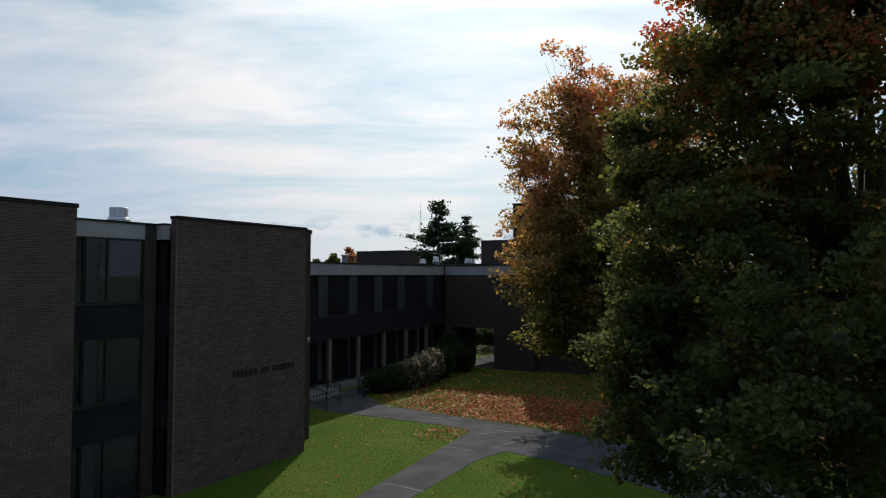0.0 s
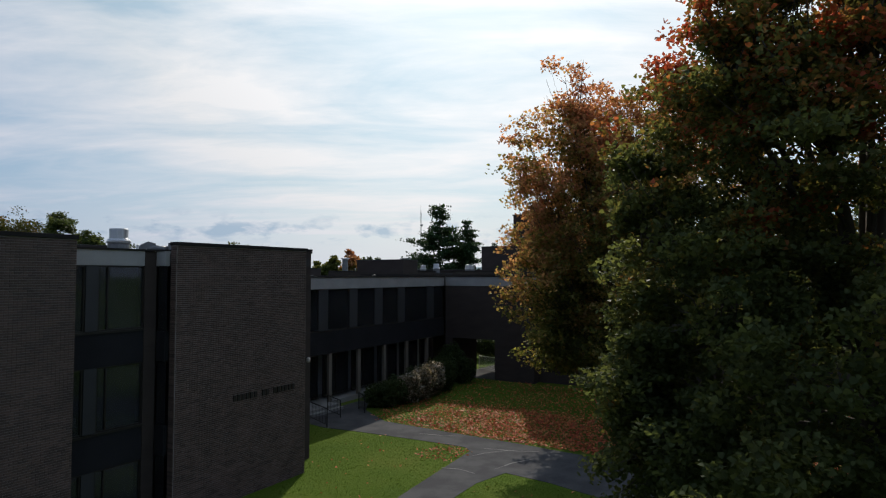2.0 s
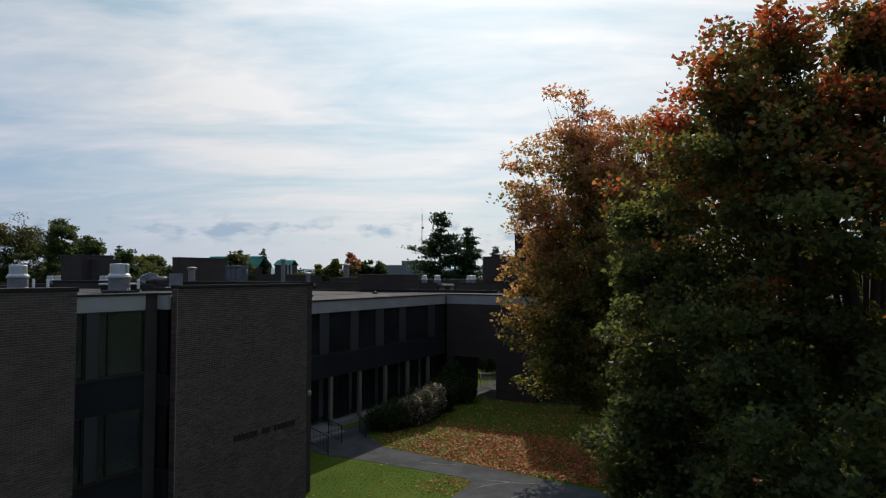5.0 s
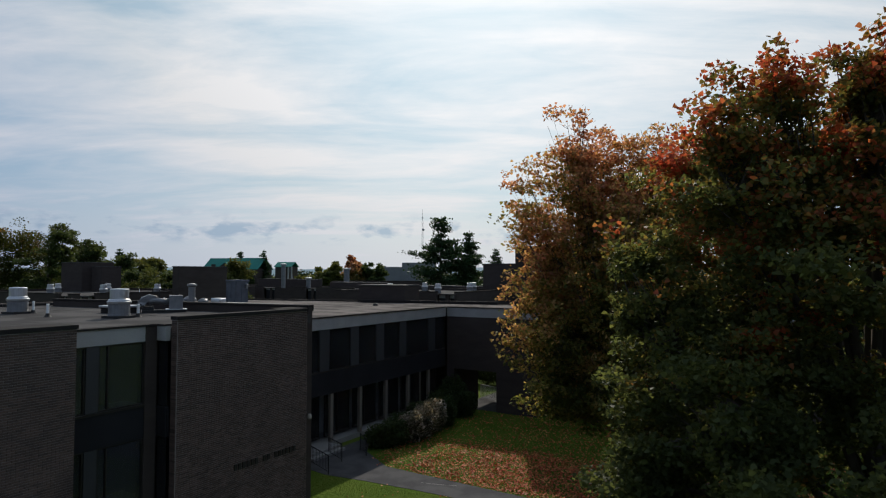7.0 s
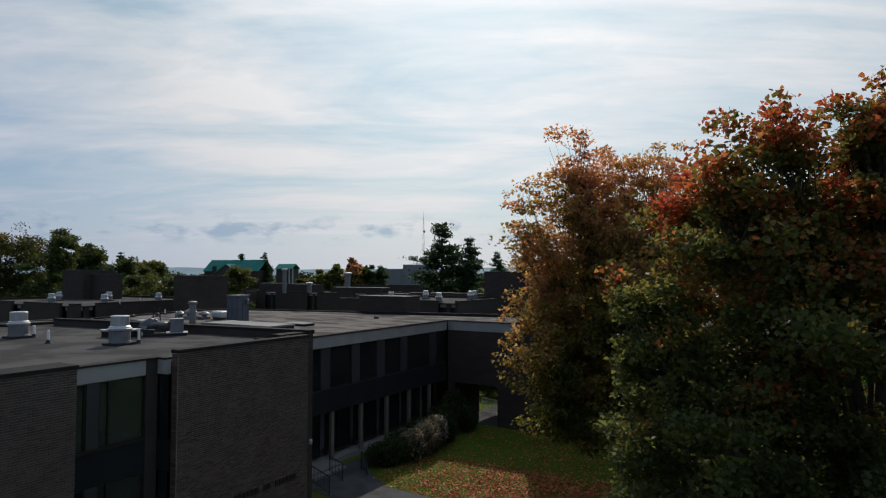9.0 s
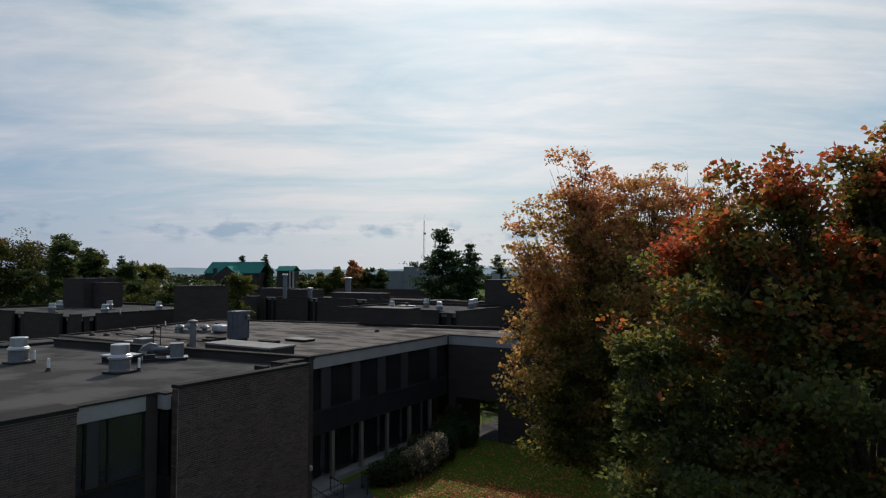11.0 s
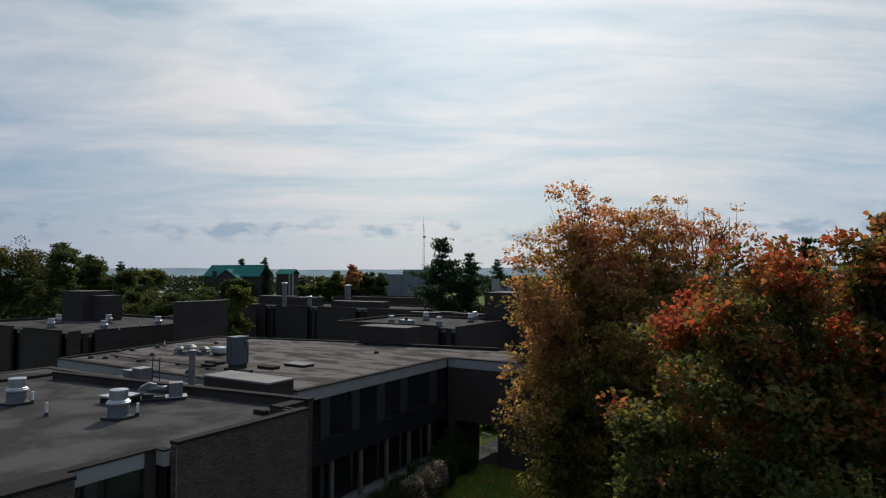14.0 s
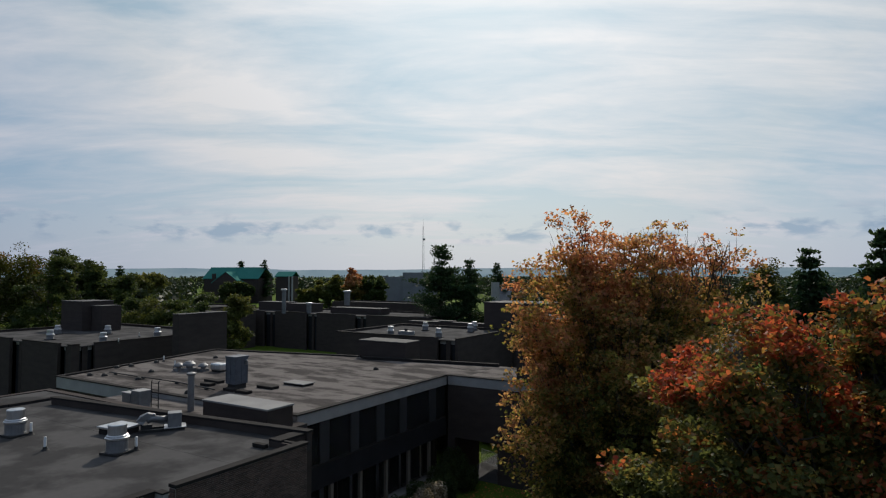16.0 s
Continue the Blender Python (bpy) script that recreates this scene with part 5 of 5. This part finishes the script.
def shrub(p, q, r, h, mat, seed, label):
    x, y, _ = spot(p, q)
    rng = np.random.default_rng(seed)
    s = thing("shrub", pose(x, y, 0), label, "shrub", "shrubs before the wing")
    for k in range(5):
        a = rng.uniform(0, 6.28)
        part("stem", tube([(0.05 * math.cos(a), 0.05 * math.sin(a), 0), (0.5 * r * math.cos(a), 0.5 * r * math.sin(a), h * 0.7)], [0.03, 0.012], 5), BARK, s)
    m = int(1500 * r * h)
    d = rng.normal(size=(m, 3))
    d /= np.linalg.norm(d, axis=1)[:, None]
    d *= (rng.random(m) ** 0.3)[:, None]
    lump = 1 + 0.25 * np.sin(d[:, 0] * 5 + seed) * np.cos(d[:, 1] * 4 + seed)
    pts = np.array([0, 0, h * 0.52]) + d * np.array([r, r, h * 0.5]) * lump[:, None]
    leaf_mesh("foliage", pts[pts[:, 2] > 0.05], 0.14 * rng.uniform(0.6, 1.3, int((pts[:, 2] > 0.05).sum())), KITE, mat, s, rng)
    return s


# first five shrubs are added behind the passage to darken its far end
for k, (p, q, r, h, m) in enumerate(((-27.5, 53.4, 1.3, 2.4, LEAF_GREEN), (-25.6, 53.6, 1.3, 2.1, LEAF_GREEN), (-29.6, 53.2, 1.3, 2.5, LEAF_GREEN), (-23.9, 52.4, 1.3, 2.7, LEAF_GREEN), (-22.2, 52.8, 1.3, 2.6, LEAF_GREEN), (-23.2, 30.6, 0.9, 1.4, LEAF_GREEN), (-22.6, 31.3, 1.0, 1.6, LEAF_GREEN), (-22.2, 32.7, 0.9, 1.9, SHRUB_SUNLIT), (-22.1, 34.0, 0.95, 2.1, SHRUB_SUNLIT), (-22.3, 35.4, 0.95, 2.2, SHRUB_SUNLIT), (-22.6, 37.2, 1.1, 2.1, LEAF_GREEN), (-23.6, 33.6, 1.1, 1.5, LEAF_GREEN), (-23.8, 36.4, 1.2, 1.7, LEAF_GREEN), (-23.8, 39.4, 1.2, 2.1, LEAF_GREEN), (-24.2, 41.3, 1.2, 2.7, LEAF_GREEN), (-22.8, 40.6, 1.0, 1.9, LEAF_GREEN))):
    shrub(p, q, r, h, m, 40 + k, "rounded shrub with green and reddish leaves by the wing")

# ---- lawn cover ----
PATH_XY = np.array([spot(p, q)[:2] for p, q in MAIN_PATH])


def inside(points, outline):
    """Which points lie inside an outline."""
    hit = np.zeros(len(points), bool)
    for (x0, y0), (x1, y1) in zip(outline, np.roll(outline, -1, 0)):
        cross_it = (points[:, 1] > y0) != (points[:, 1] > y1)
        hit ^= cross_it & (points[:, 0] < (x1 - x0) * (points[:, 1] - y0) / (y1 - y0 + 1e-9) + x0)
    return hit


def strewn(rng, count, p0, p1, q0, q1):
    pq = np.stack([rng.uniform(p0, p1, count), rng.uniform(q0, q1, count)], 1)
    c, s = math.cos(radians(TURN)), math.sin(radians(TURN))
    return np.stack([pq[:, 0] * c + pq[:, 1] * s, -pq[:, 0] * s + pq[:, 1] * c], 1)


rng = np.random.default_rng(9)
xy = strewn(rng, 100000, -22.5, -3.0, 9.0, 43.0)
xy = xy[~inside(xy, PATH_XY)]
tuft = np.column_stack([xy, np.zeros(len(xy))])
BLADE_SHAPE = [(0, 0), (0.22, 0.1), (0.05, 1.0), (-0.22, 0.1)]
tagged(leaf_mesh("grass", tuft, 0.06 * rng.uniform(0.5, 1.4, len(tuft)), BLADE_SHAPE, BLADE, None, rng, 0.15, 0.0), "short green lawn grass beside the path", "grass", kind="stuff")
xy = np.concatenate([strewn(rng, 52000, -22.5, 4.0, 27.6, 43.0), strewn(rng, 70, -19.5, -13.4, 15.0, 25.4), strewn(rng, 170, -15.6, -13.4, 23.2, 25.6), strewn(rng, 70, -11.2, -5.0, 12.0, 22.5)])
p_of = xy[:, 0] * math.cos(radians(TURN)) - xy[:, 1] * math.sin(radians(TURN))
q_of = xy[:, 0] * math.sin(radians(TURN)) + xy[:, 1] * math.cos(radians(TURN))
# cover thinned past q 34, following the building's shade on the lawn
keep = (~inside(xy, PATH_XY) & (rng.random(len(xy)) < np.clip((p_of + 22.5) / 7.0, 0.25, 1) * np.clip((35.4 - q_of) / 1.8, 0.2, 1))) | (rng.random(len(xy)) < 0.03)
xy = xy[keep]
lift = np.where(inside(xy, PATH_XY), 0.024, rng.uniform(0.02, 0.07, len(xy)))
tagged(leaf_mesh("fallen_leaves", np.column_stack([xy, lift]), 0.10 * rng.uniform(0.6, 1.3, len(xy)), LOBED, FALLEN, None, rng, 1.3, 0.15), "fallen orange and brown maple leaves on the lawn", "leaves", kind="stuff")
bm = bmesh.new()
CRACK = material("tar_filled_cracks", ((0.13, 0.13, 0.13), (0.20, 0.198, 0.19)), 2.0, 30.0, 0.9)
for p, q, head, steps_on in ((-13.4, 25.9, 0.2, 8), (-13.3, 24.6, 0.9, 6), (-13.6, 22.4, 0.1, 5), (-17.5, 26.6, 0.0, 6), (-12.9, 17.5, 0.3, 5), (-11.6, 23.4, 1.2, 7)):
    pts = [np.array([p, q])]
    for _ in range(steps_on):
        head += rng.normal(0, 0.14)
        pts.append(pts[-1] + 0.32 * np.array([math.cos(head), math.sin(head)]))
    for u, v in zip(pts, pts[1:]):
        d = (v - u) / np.linalg.norm(v - u)
        side = np.array([-d[1], d[0]]) * rng.uniform(0.012, 0.035)
        bm.faces.new([bm.verts.new(spot(*c, 0.017)) for c in (u - side, v - side, v + side, u + side)])
cracks = tagged(part("path_cracks", bm, CRACK), "pale filled cracks in the asphalt path", "cracks", kind="stuff")

# ---- bricks of the near walls ----
def brick_mesh(cells, p_face, name, p_off=0.0, depth=0.03):
    """Bricks that face +p, joined: five faces each."""
    cells = np.array(list(cells))
    q0, q1, z0, z1 = cells.T
    rng = np.random.default_rng(len(cells))
    out = p_face + rng.uniform(-0.003, 0.003, len(cells))
    back = np.full(len(cells), p_face - depth)
    v = np.stack([np.stack(c, 1) for c in ((back, q0, z0), (back, q1, z0), (back, q1, z1), (back, q0, z1), (out, q0, z0), (out, q1, z0), (out, q1, z1), (out, q0, z1))], 1)
    faces = np.array([(4, 5, 6, 7), (0, 1, 5, 4), (1, 2, 6, 5), (2, 3, 7, 6), (3, 0, 4, 7)])
    f = (faces[None] + 8 * np.arange(len(cells))[:, None, None]).reshape(-1, 4)
    mesh = bpy.data.meshes.new(name)
    mesh.from_pydata(v.reshape(-1, 3).tolist(), [], f.tolist())
    mesh.materials.append(BRICK)
    ob = new(name, mesh)
    ob.parent = near
    return tagged(ob, "", "", "", "stuff")


FIN_FACE, LEFT_FACE = -18.15 + 18.15, -17.5 + 18.15
brick_mesh(brick_run(12.87 - 12, 18.95 - 12, 0.0, TOP - 0.13), FIN_FACE, "brickwork")
single, rest = [], []
for cell in brick_run(-3.9 - 12, 9.25 - 12, 0.0, TOP - 0.13):
    (single if cell[0] > 6.55 - 12 and 7.55 < cell[2] < 9.05 and len(single) < 300 else rest).append(cell)
brick_mesh(rest, LEFT_FACE, "brickwork")
shapes = {}
for q0, q1, z0, z1 in single:
    key = round(q1 - q0, 3)
    if key not in shapes:
        bm = bevel(boxes((-0.03, 0.0, 0, q1 - q0, 0, z1 - z0)), 0.004, 1)
        mesh = bpy.data.meshes.new("brick")
        bm.to_mesh(mesh)
        bm.free()
        mesh.materials.append(BRICK_ONE)
        shapes[key] = mesh
    ob = new("brick", shapes[key])
    ob.parent = near
    ob.location = (LEFT_FACE + random.uniform(-0.002, 0.003), q0, z0)
# end face of the fin
ends = []
for row in range(int((TOP - 0.13) / 0.0677)):
    z = row * 0.0677
    ends.append((-18.44 + 18.15, -18.17 + 18.15 - 0.0, z + 0.008, z + 0.0677))
bm = boxes(*[(a, b, 12.82 - 12, 12.849 - 12, c, d) for a, b, c, d in ends])
tagged(part("brickwork", bm, BRICK, near), kind="stuff")
